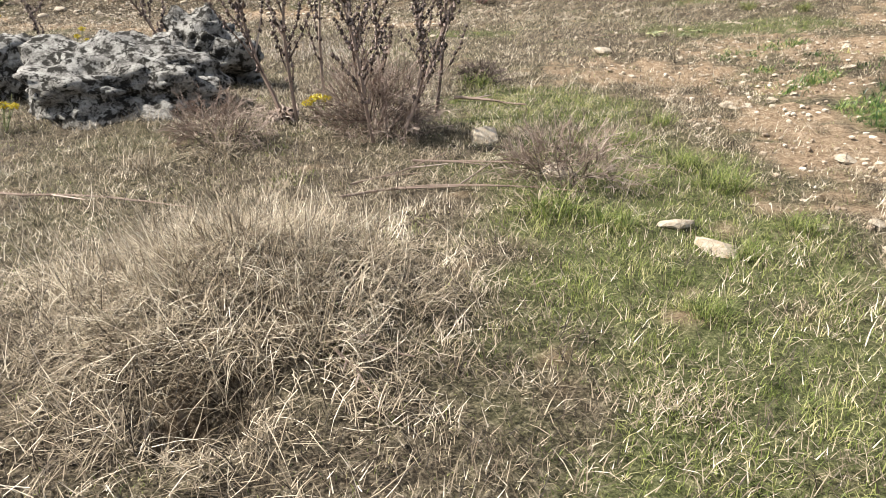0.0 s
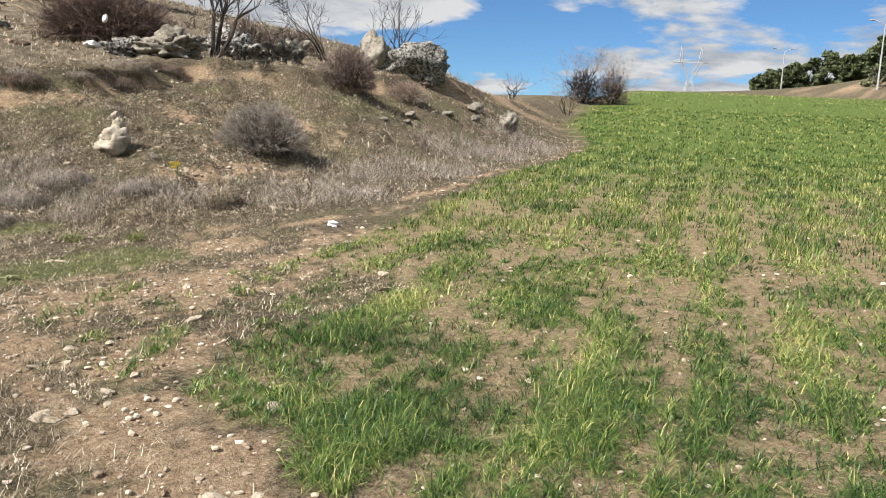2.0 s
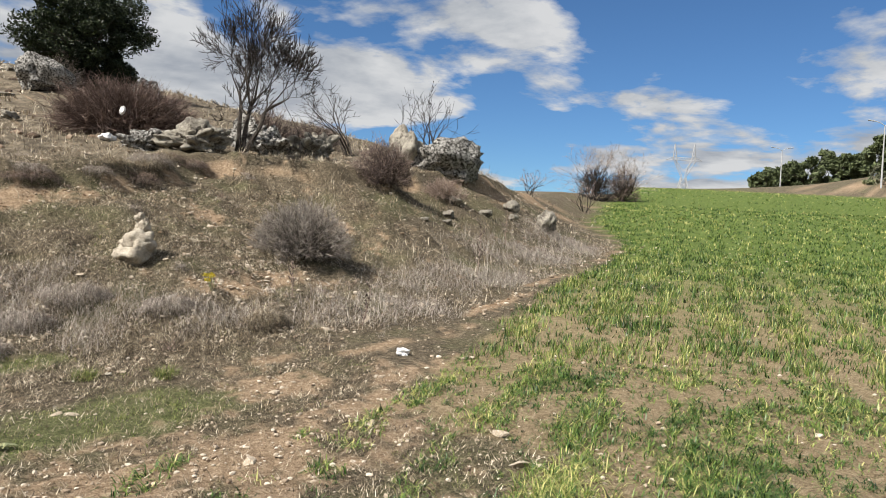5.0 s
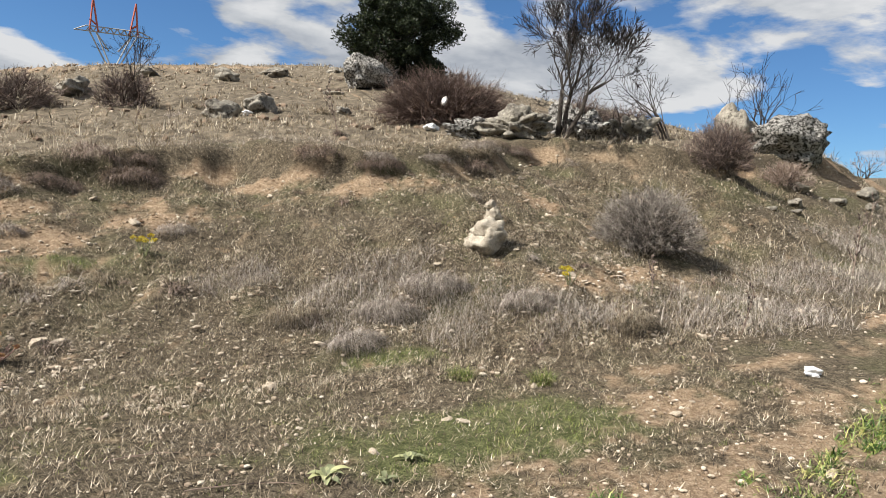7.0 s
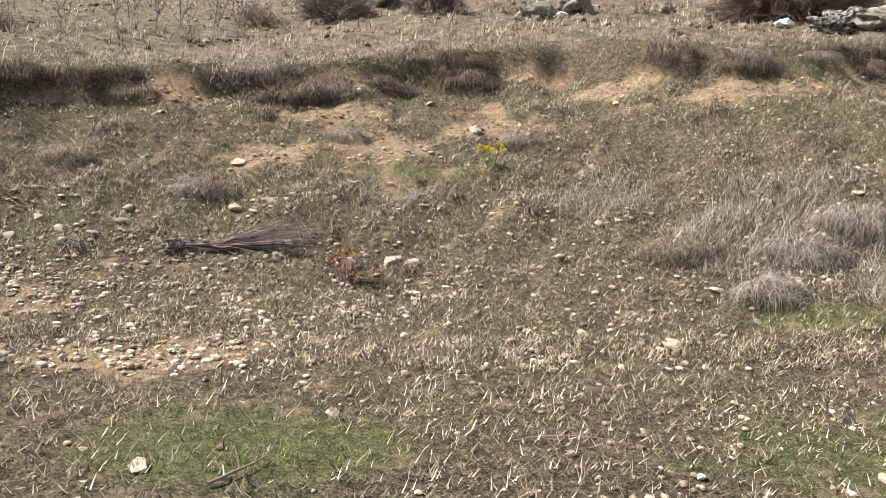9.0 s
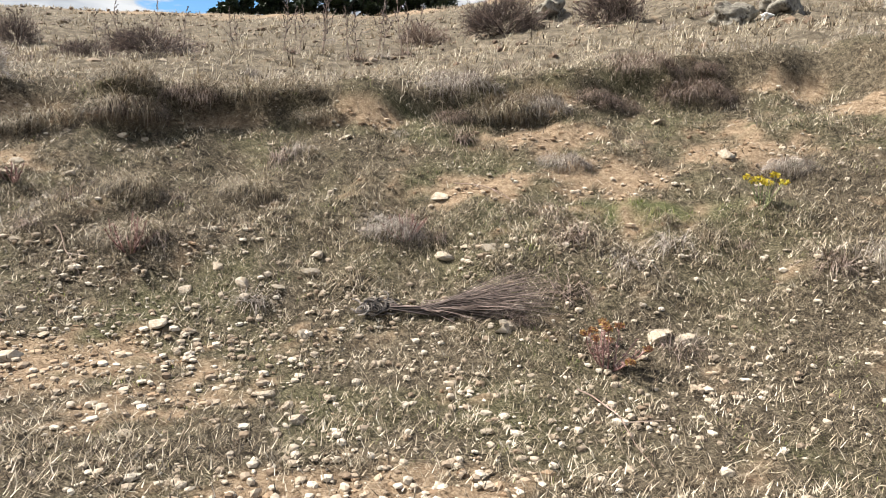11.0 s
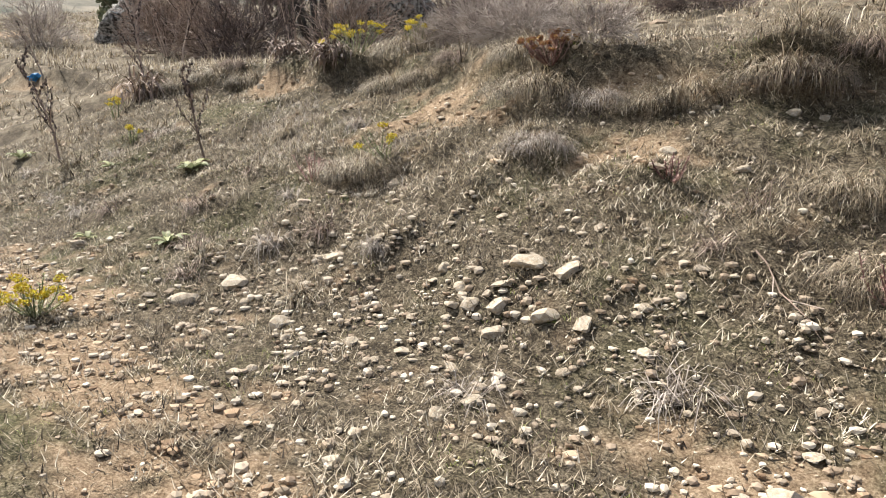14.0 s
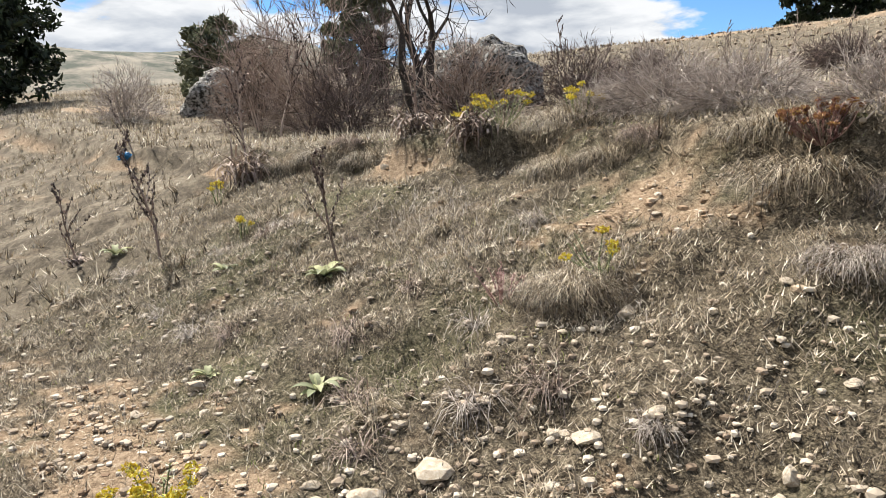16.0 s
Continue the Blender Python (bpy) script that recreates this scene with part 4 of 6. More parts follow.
def matted_tussock(seed, mat, label):
    """A low dome of dense grass that falls over downhill."""
    rng = np.random.RandomState(seed)
    n = 1100
    a, u = rng.uniform(0, 6.283, n), np.sqrt(rng.uniform(0, 1, n))
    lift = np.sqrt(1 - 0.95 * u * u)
    p = np.stack([0.38 * u * np.cos(a), 0.24 * u * np.sin(a), 0.17 * lift * (1 + 0.3 * np.sin(3 * a + seed)) - 0.06], 1)
    yaw = np.arctan2(np.sin(a) * 0.6 - 0.75, np.cos(a)) + rng.normal(0, 0.55, n)
    # tone falls with height: shade under the overhang painted into the blades
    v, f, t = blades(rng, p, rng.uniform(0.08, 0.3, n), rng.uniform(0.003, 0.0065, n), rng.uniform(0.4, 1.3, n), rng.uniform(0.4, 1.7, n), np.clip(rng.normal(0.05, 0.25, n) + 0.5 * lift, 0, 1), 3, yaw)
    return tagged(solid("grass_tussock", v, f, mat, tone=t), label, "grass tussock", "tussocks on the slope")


def place(ob, x, y, turn=0, size=1.0, lift=0.0, tilt=0.0):
    ob.matrix_basis = pose(x, y, float(land(x, y)) + lift, tilt, 0, turn) @ Matrix.Scale(size, 4)
    return ob


def again(ob, x, y, turn=0, size=1.0, lift=0.0, tilt=0.0):
    return place(copy_thing(ob, Matrix()), x, y, turn, size, lift, tilt)


def build_tussocks():
    rng = np.random.RandomState(19)
    kinds = [tussock("grass_tussock", 210, 0.34, GREY_STRAW, 81, "grey dry grass tussock hanging over the bank's edge", 0.007, 0.8, 1.3),
             tussock("grass_tussock", 210, 0.30, STRAW, 82, "straw-coloured dry grass tussock on the slope", 0.008, 0.6, 1.1),
             tussock("grass_tussock", 210, 0.28, TWIG, 83, "dark brown matted grass tussock on the bank", 0.008, 0.7, 1.2)]
    first = [True, True, True]

    def put(i, x, y, s):
        if first[i]:
            first[i] = False
            return place(kinds[i], x, y, rng.uniform(0, 360), s)
        return again(kinds[i], x, y, rng.uniform(0, 360), s)

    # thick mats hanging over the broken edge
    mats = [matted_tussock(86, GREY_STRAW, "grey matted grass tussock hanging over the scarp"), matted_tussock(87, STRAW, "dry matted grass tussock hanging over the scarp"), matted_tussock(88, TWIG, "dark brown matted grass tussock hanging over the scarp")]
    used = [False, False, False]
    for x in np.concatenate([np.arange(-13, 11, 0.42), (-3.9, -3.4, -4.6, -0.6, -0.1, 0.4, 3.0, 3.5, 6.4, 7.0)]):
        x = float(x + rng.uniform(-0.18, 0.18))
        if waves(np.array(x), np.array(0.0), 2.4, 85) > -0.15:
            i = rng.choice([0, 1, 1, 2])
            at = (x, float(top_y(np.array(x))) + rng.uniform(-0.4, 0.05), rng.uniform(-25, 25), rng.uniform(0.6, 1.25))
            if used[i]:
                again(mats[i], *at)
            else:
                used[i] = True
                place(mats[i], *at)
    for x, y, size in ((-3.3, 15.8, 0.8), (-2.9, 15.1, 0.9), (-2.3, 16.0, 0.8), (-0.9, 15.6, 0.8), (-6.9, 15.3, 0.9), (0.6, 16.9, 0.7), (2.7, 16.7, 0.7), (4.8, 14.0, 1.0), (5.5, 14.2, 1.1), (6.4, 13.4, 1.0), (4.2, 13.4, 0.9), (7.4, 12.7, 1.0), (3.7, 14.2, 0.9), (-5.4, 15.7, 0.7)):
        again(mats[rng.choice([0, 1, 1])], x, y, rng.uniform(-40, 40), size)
    # over the slope
    for _ in range(130):
        x = rng.uniform(-12, 12)
        yf, yt = float(foot_y(np.array(x))), float(top_y(np.array(x)))
        y = rng.uniform(yf, yt - 0.4)
        if bare_at(np.array(x), np.array(y)) < 0.4:
            put(rng.choice([0, 1, 1, 2]), x, y, rng.uniform(0.45, 1.1))
    # over the meadow above
    for _ in range(150):
        x, y = rng.uniform(-32, 13), rng.uniform(19.5, 46)
        if y > float(top_y(np.array(x))) + 0.4:
            put(rng.choice([0, 1, 1, 2]), x, y, rng.uniform(0.8, 1.9))
    # on the flat and by the path
    for x, y, s in ((0.55, 4.0, 1.0), (-1.56, 4.95, 1.1), (-2.0, 4.7, 0.9), (-0.3, 4.3, 0.8), (-1.0, 4.2, 0.7), (-3.2, 4.5, 0.9), (-1.4, 3.4, 1.1), (-0.35, 2.9, 1.0), (-0.9, 2.9, 1.2), (-1.2, 2.3, 1.0), (-0.5, 2.45, 0.8), (-1.7, 2.9, 0.9), (-2.4, 8.3, 1.2), (-4, 9.2, 1.2), (-3.2, 10.1, 1.0)):
        put(1, x, y, s)
    green = tussock("green_tussock", 330, 0.24, GRASS, 84, "green and yellow grass tussock by the track", 0.006, 0.35, 0.8, 0.14)
    place(green, 0.62, 3.85, 0, 1.15)
    for x, y, s in ((1.72, 4.3, 1.0), (1.62, 4.75, 0.9), (1.4, 5.4, 0.8), (1.75, 5.8, 0.8), (0.9, 3.7, 0.8), (0.35, 7.4, 1.1), (1.1, 2.7, 0.6), (1.9, 3.6, 0.7), (5.6, 11.9, 0.9), (4.9, 12.3, 0.9), (1.5, 3.3, 0.6), (2.0, 2.2, 0.7)):
        again(green, x, y, x * 77, s)


build_tussocks()

# ---- rocks by the start ----
rock(-2.75, 6.2, (1.9, 1.3, 0.85), 303, "white and black lichened limestone mound among dry grass", ROCK_LICHEN, turn=-12, sink=0.38, detail=5, fine=0.8, cut=(0.36, 0.5))
rock(-3.95, 6.9, (1.6, 1.2, 0.9), 301, "grey lichen-covered limestone outcrop among dry grass", ROCK_LICHEN, turn=14, sink=0.42, detail=5, fine=0.8, cut=(0.36, 0.5))
rock(-2.3, 7.45, (1.1, 0.9, 1.0), 302, "dark lichen-covered limestone boulder among dry grass", ROCK_LICHEN, turn=20, sink=0.3, detail=5, fine=0.8, cut=(0.36, 0.5))
rock(-4.6, 7.9, (1.2, 0.9, 0.6), 304, "low dark limestone hump under dry grass", turn=50, sink=0.4)
# ---- rocks round the bare tree ----
for x, y, s, seed in ((11.25, 21.9, (2.2, 1.6, 1.6), 311), (10.4, 22.6, (1.6, 1.1, 1.1), 316), (13.6, 22.0, (2.0, 1.6, 1.7), 312), (15.1, 22.4, (1.6, 1.3, 1.8), 313), (13.8, 23.3, (2.0, 1.3, 2.2), 314), (16.0, 22.9, (1.4, 1.1, 1.7), 315), (12.0, 22.8, (0.8, 0.7, 1.3), 317)):
    rock(x, y, (s[0], s[1], s[2] * 0.72), seed, "pitted pale grey limestone outcrop at the bank's edge", ROCK if seed % 2 else ROCK_LICHEN, turn=seed * 37 % 360, sink=0.3, detail=5, fine=1.3)
rock(19.9, 20.9, (2.9, 1.7, 1.7), 321, "dark pitted limestone outcrop on the bank", ROCK_LICHEN, turn=-35, sink=0.35)
rock(18.9, 21.9, (1.3, 1.1, 1.9), 322, "pale upright limestone boulder on the bank", ROCK, turn=60, sink=0.25)
rock(22.3, 18.5, (0.8, 0.7, 0.8), 323, "pale limestone block at the foot of the bank", ROCK, turn=10)
for x, y, s, seed in ((18.2, 19.0, 0.6, 1), (17.2, 18.3, 0.45, 2), (19.3, 18.7, 0.5, 3), (20.6, 18.6, 0.45, 4), (16.4, 17.6, 0.35, 5), (15.2, 17.3, 0.3, 6), (21.4, 19.3, 0.7, 7)):
    rock(x, y, (s * 0.95, s * 0.75, s * 0.55), 330 + seed, "pale limestone block fallen on the bank", ROCK, turn=seed * 50, detail=3)
# ---- rocks on the hillside ----
rock(12.9, 37.2, (2.4, 1.5, 1.6), 341, "grey limestone outcrop below the evergreen tree", ROCK_LICHEN, turn=10)
rock(16.9, 36.8, (1.8, 1.2, 1.4), 342, "grey limestone outcrop below the evergreen tree", ROCK_LICHEN, turn=40)
for x, y, s, seed in ((5.3, 28.8, (1.2, 0.8, 0.8), 343), (6.4, 28.9, (1.3, 0.9, 0.9), 344), (1.3, 39.7, (3.2, 1.4, 1.0), 345), (11, 36, (1.2, 0.7, 0.3), 346), (7.5, 41, (1.5, 1, 0.8), 347), (10.5, 44, (1.8, 1.2, 0.7), 348), (4.5, 46, (1.6, 1.2, 0.6), 349), (9.3, 29.5, (0.9, 0.5, 0.4), 350), (13.5, 44, (1.2, 0.8, 0.5), 351)):
    rock(x, y, s, seed, "low grey limestone outcrop in dry hillside grass", turn=seed * 31 % 360, sink=0.35, detail=4)
# ---- rocks in the thicket ----
rock(-15.2, 24.4, (2.4, 2.0, 2.1), 352, "tall grey lichen-speckled boulder behind the bare tree", ROCK_LICHEN, turn=20, sink=0.2)
rock(-23.5, 22.9, (2.8, 1.6, 1.7), 353, "white-speckled limestone crag behind the thicket", ROCK_LICHEN, turn=60, sink=0.25)
rock(-12.4, 24.3, (1.4, 1.0, 1.0), 354, "dark limestone boulder among brush", turn=20, sink=0.3)


# ---- the small pillar of weathered limestone ----
def pillar(x, y):
    top = anchor("limestone_pillar", x, y, "eroded white limestone pillar with a knobbed top", "rock")
    top.scale = (1.0, 1.0, 0.86)
    for name, seed, size, at, tilt in (("base_block", 361, (0.9, 0.72, 0.66), (-0.02, 0, 0.04), 0), ("shoulder", 362, (0.66, 0.56, 0.6), (0.0, 0, 0.2), -14), ("neck", 363, (0.3, 0.26, 0.56), (0.06, 0, 0.44), -14), ("knob", 364, (0.19, 0.18, 0.22), (0.02, 0, 0.66), 0)):
        v, f = lump(seed, 4, 0.6, 0.7, 1.0, (0.34, 0.46))
        ob = solid(name, v * np.array(size), f, ROCK_PALE, top, smooth=True)
        ob.matrix_basis = pose(*at, 0, tilt, seed * 40)


pillar(6.72, 15.05)

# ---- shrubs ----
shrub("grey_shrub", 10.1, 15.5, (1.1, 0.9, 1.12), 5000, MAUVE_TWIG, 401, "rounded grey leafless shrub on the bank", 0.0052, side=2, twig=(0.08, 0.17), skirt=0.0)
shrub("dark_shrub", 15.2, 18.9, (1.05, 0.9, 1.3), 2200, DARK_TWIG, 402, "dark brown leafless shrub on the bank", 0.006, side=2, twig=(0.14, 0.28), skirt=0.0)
shrub("thicket", 11.5, 26.2, (2.6, 1.4, 1.7), 2200, RED_TWIG, 403, "wide red-brown leafless thicket on the bank's edge", 0.009)
shrub("dark_shrub", 15.7, 25.0, (1.2, 1.0, 1.5), 600, DARK_TWIG, 404, "dark leafless shrub behind the limestone rocks", 0.008)
shrub("dark_shrub", 18.6, 26.5, (1.6, 1.2, 0.9), 500, DARK_TWIG, 405, "low dark brush behind the limestone rocks", 0.008)
shrub("grey_shrub", 14.0, 38.3, (0.9, 0.8, 1.8), 350, GREY_TWIG, 406, "grey leafless shrub below the evergreen tree", 0.012)
shrub("brown_shrub", 18.0, 19.3, (0.9, 0.7, 0.7), 450, TWIG, 407, "brown withered shrub on the bank", 0.007)
shrub("brown_shrub", 2.9, 33.6, (1.3, 1.1, 1.3), 500, DARK_TWIG, 408, "brown leafless shrub on the hillside", 0.011)
shrub("brown_shrub", -0.4, 34.8, (1.7, 1.2, 1.4), 650, DARK_TWIG, 409, "brown leafless shrub on the hillside", 0.011)
shrub("brown_shrub", -3.2, 35.5, (1.0, 0.8, 0.9), 350, TWIG, 410, "small brown shrub on the hillside", 0.011)
for x, y, s, h, seed, mat, label in ((-24.5, 20.4, 1.5, 1.9, 411, GREY_TWIG, "grey leafless shrub at the end of the thicket"), (-18.2, 20.4, 1.6, 2.4, 412, TWIG, "brown leafless thicket of fine twigs"), (-16.2, 20.3, 1.4, 2.2, 413, TWIG, "brown leafless thicket of fine twigs"),
                                     (-14.6, 19.8, 1.2, 1.7, 414, DARK_TWIG, "dark leafless shrub under the bare tree"), (-12.6, 20.8, 1.3, 1.8, 415, TWIG, "brown leafless thicket of fine twigs"), (-20.5, 22.2, 1.8, 2.8, 416, TWIG, "tall brown leafless thicket"), (-17.0, 23.0, 1.8, 3.0, 417, DARK_TWIG, "tall dark leafless thicket"),
                                     (-12.0, 23.2, 1.3, 1.4, 418, DARK_TWIG, "dark withered brush beside the boulder"), (-10.4, 22.6, 1.3, 1.1, 419, DARK_TWIG, "dark withered brush beside the boulder"), (-15.4, 32.0, 0.9, 1.2, 420, DARK_TWIG, "small dark shrub on the hillside"), (-8.4, 26.5, 1.3, 0.7, 421, DARK_TWIG, "low dark brush in dry grass"), (-11.5, 29.0, 1.0, 0.6, 422, DARK_TWIG, "low dark brush in dry grass")):
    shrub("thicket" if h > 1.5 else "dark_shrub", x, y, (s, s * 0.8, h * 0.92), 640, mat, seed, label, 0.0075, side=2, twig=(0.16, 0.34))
for x, y, s, seed in ((-7.7, 18.2, 0.75, 431), (-6.9, 17.9, 0.6, 432), (-8.5, 18.4, 0.5, 433)):
    shrub("grey_shrub", x, y, (s * 1.2, s, s * 0.85), 500, GREY_TWIG, seed, "pale grey tangled brush on the bank's edge", 0.004)
shrub("dead_bush", -0.5, 5.6, (0.6, 0.45, 0.65), 420, TWIG, 434, "thin brown dead bush beside the rocks", 0.004)
shrub("dead_bush", 0.75, 4.35, (0.6, 0.4, 0.4), 300, TWIG, 435, "thin grey dead twigs in grass", 0.003)
shrub("dead_bush", -1.6, 5.2, (0.5, 0.35, 0.4), 260, TWIG, 440, "thin brown dead bush before the lichened rock", 0.003)
shrub("dead_bush", 0.42, 7.5, (0.35, 0.25, 0.2), 160, DARK_TWIG, 436, "low dark withered bush in grass", 0.004)

shrub("grey_shrub", -5.6, 16.85, (0.5, 0.35, 0.42), 420, GREY_TWIG, 437, "mauve-grey tangled brush over the scarp", 0.0035)
shrub("dark_shrub", 57.8, 38.2, (2.3, 1.8, 3.2), 420, TREE_TWIG, 438, "dark leafless shrub at the field's edge", 0.022)
shrub("dark_shrub", 60.4, 37.0, (1.9, 1.6, 3.4), 380, DARK_TWIG, 439, "grey leafless shrub at the field's edge", 0.022)

# ---- trees ----
bare_tree("bare_tree", 12.5, 21.7, 4.6, 503, "leafless dark tree growing between limestone rocks", 3, 5, 0.075, 0.42, least=0.007, kids=(3, 5), wide=2.1)
bare_tree("bare_tree", -14.0, 21.2, 5.6, 505, "spreading leafless dark tree above the thicket", 3, 5, 0.10, 0.75, least=0.007)
bare_tree("bare_tree", 18.6, 24.5, 2.8, 506, "small leafless tree behind the rocks", 4, 3, 0.04, 0.5)
bare_tree("bare_tree", 20.6, 22.6, 3.0, 507, "small leafless tree beside the upright boulder", 5, 3, 0.04, 0.5)
bare_tree("bare_tree", 58.0, 38.3, 5.0, 508, "leafless bushy tree at the field's edge", 7, 4, 0.06, 0.5, mat=TWIG)
bare_tree("bare_tree", 60.5, 37.0, 4.8, 509, "leafless bushy tree at the field's edge", 7, 4, 0.06, 0.5, mat=GREY_TWIG)
bare_tree("bare_tree", 3.4, 33.2, 2.6, 510, "small leafless tree on the hillside", 3, 4, 0.04, 0.5)
bare_tree("bare_tree", -16.6, 20.6, 3.4, 511, "thin leafless sapling in the thicket", 4, 4, 0.035, 0.5, mat=TWIG)
bare_tree("bare_tree", -18.8, 20.8, 3.2, 512, "thin leafless sapling in the thicket", 5, 4, 0.03, 0.5, mat=TWIG)
bare_tree("bare_tree", 44.0, 30.5, 2.2, 513, "small leafless shrubby tree on the bank", 5, 3, 0.04, 0.5, mat=TWIG)
bare_tree("bare_tree", 39.0, 31.5, 1.8, 514, "small leafless shrubby tree on the bank", 5, 3, 0.04, 0.5, mat=TWIG)
leaf_tree("evergreen_tree", 15.2, 39.2, (2.5, 2.3, 5.5), 601, "dark green rounded evergreen tree on the hillside", LEAF, 56000, 0.075, 150)
leaf_tree("evergreen_tree", -44.2, 21.4, (4.3, 4.0, 9.0), 602, "large dark evergreen tree beyond the thicket", LEAF, 18000, 0.19, 110)
leaf_tree("evergreen_shrub", -29.8, 26.6, (1.7, 1.5, 3.2), 603, "grey-green rounded evergreen shrub behind the crag", HERB_DARK, 9000, 0.12, 50)
leaf_tree("evergreen_tree", -23.4, 27.6, (1.3, 1.2, 4.6), 604, "slender evergreen tree behind the bare tree", HERB_DARK, 9000, 0.12, 50)
for i, (az, d, w, h) in enumerate(((-20.5, 76, 2.4, 5.0), (-17.5, 78, 2.6, 7.5), (-15.2, 76, 2.2, 8.5), (-12.8, 78, 2.8, 8.0), (-10.0, 77, 2.6, 8.5), (-7.5, 76, 2.8, 6.5))):
    x, y = 1 + d * math.sin(radians(az)), 7 + d * math.cos(radians(az))
    leaf_tree("evergreen_tree", x, y, (w, w, h), 610 + i, "dark green evergreen tree on the hill's brow", LEAF, 4500, 0.3, 45)
for i, (az, d, w, h) in enumerate(((70.0, 158, 2.6, 5.0), (70.9, 156, 2.8, 6.5), (72.0, 158, 3.0, 7.5), (73.1, 155, 3.0, 8.0), (74.2, 158, 3.0, 9.5), (75.2, 156, 2.8, 8.5), (76.2, 158, 3.2, 8.5), (77.3, 150, 3.2, 10.5), (78.4, 152, 3.4, 9.5), (79.6, 160, 2.4, 6.5), (80.6, 160, 2.4, 6.0), (81.8, 160, 3.0, 7.0))):
    x, y = 1.4 + d * math.sin(radians(az)), 3 + d * math.cos(radians(az))
    leaf_tree("pine_tree", x, y, (w * 0.85, w * 0.85, h * 0.82), 630 + i, "dark green pine tree beyond the field", PINE, 2200, 0.55, 36)
for i in range(14):
    rng = np.random.RandomState(660 + i)
    az, d = 76.5 + i * 0.55 + rng.uniform(-0.2, 0.2), rng.uniform(112, 124)
    x, y = 1.4 + d * math.sin(radians(az)), 3 + d * math.cos(radians(az))
    leaf_tree("young_shrub", x, y, (0.8, 0.8, rng.uniform(1.2, 2.2)), 660 + i, "small planted shrub on the sandy embankment", HERB_DARK if i % 3 else HERB, 260, 0.3, 10, 0.05)

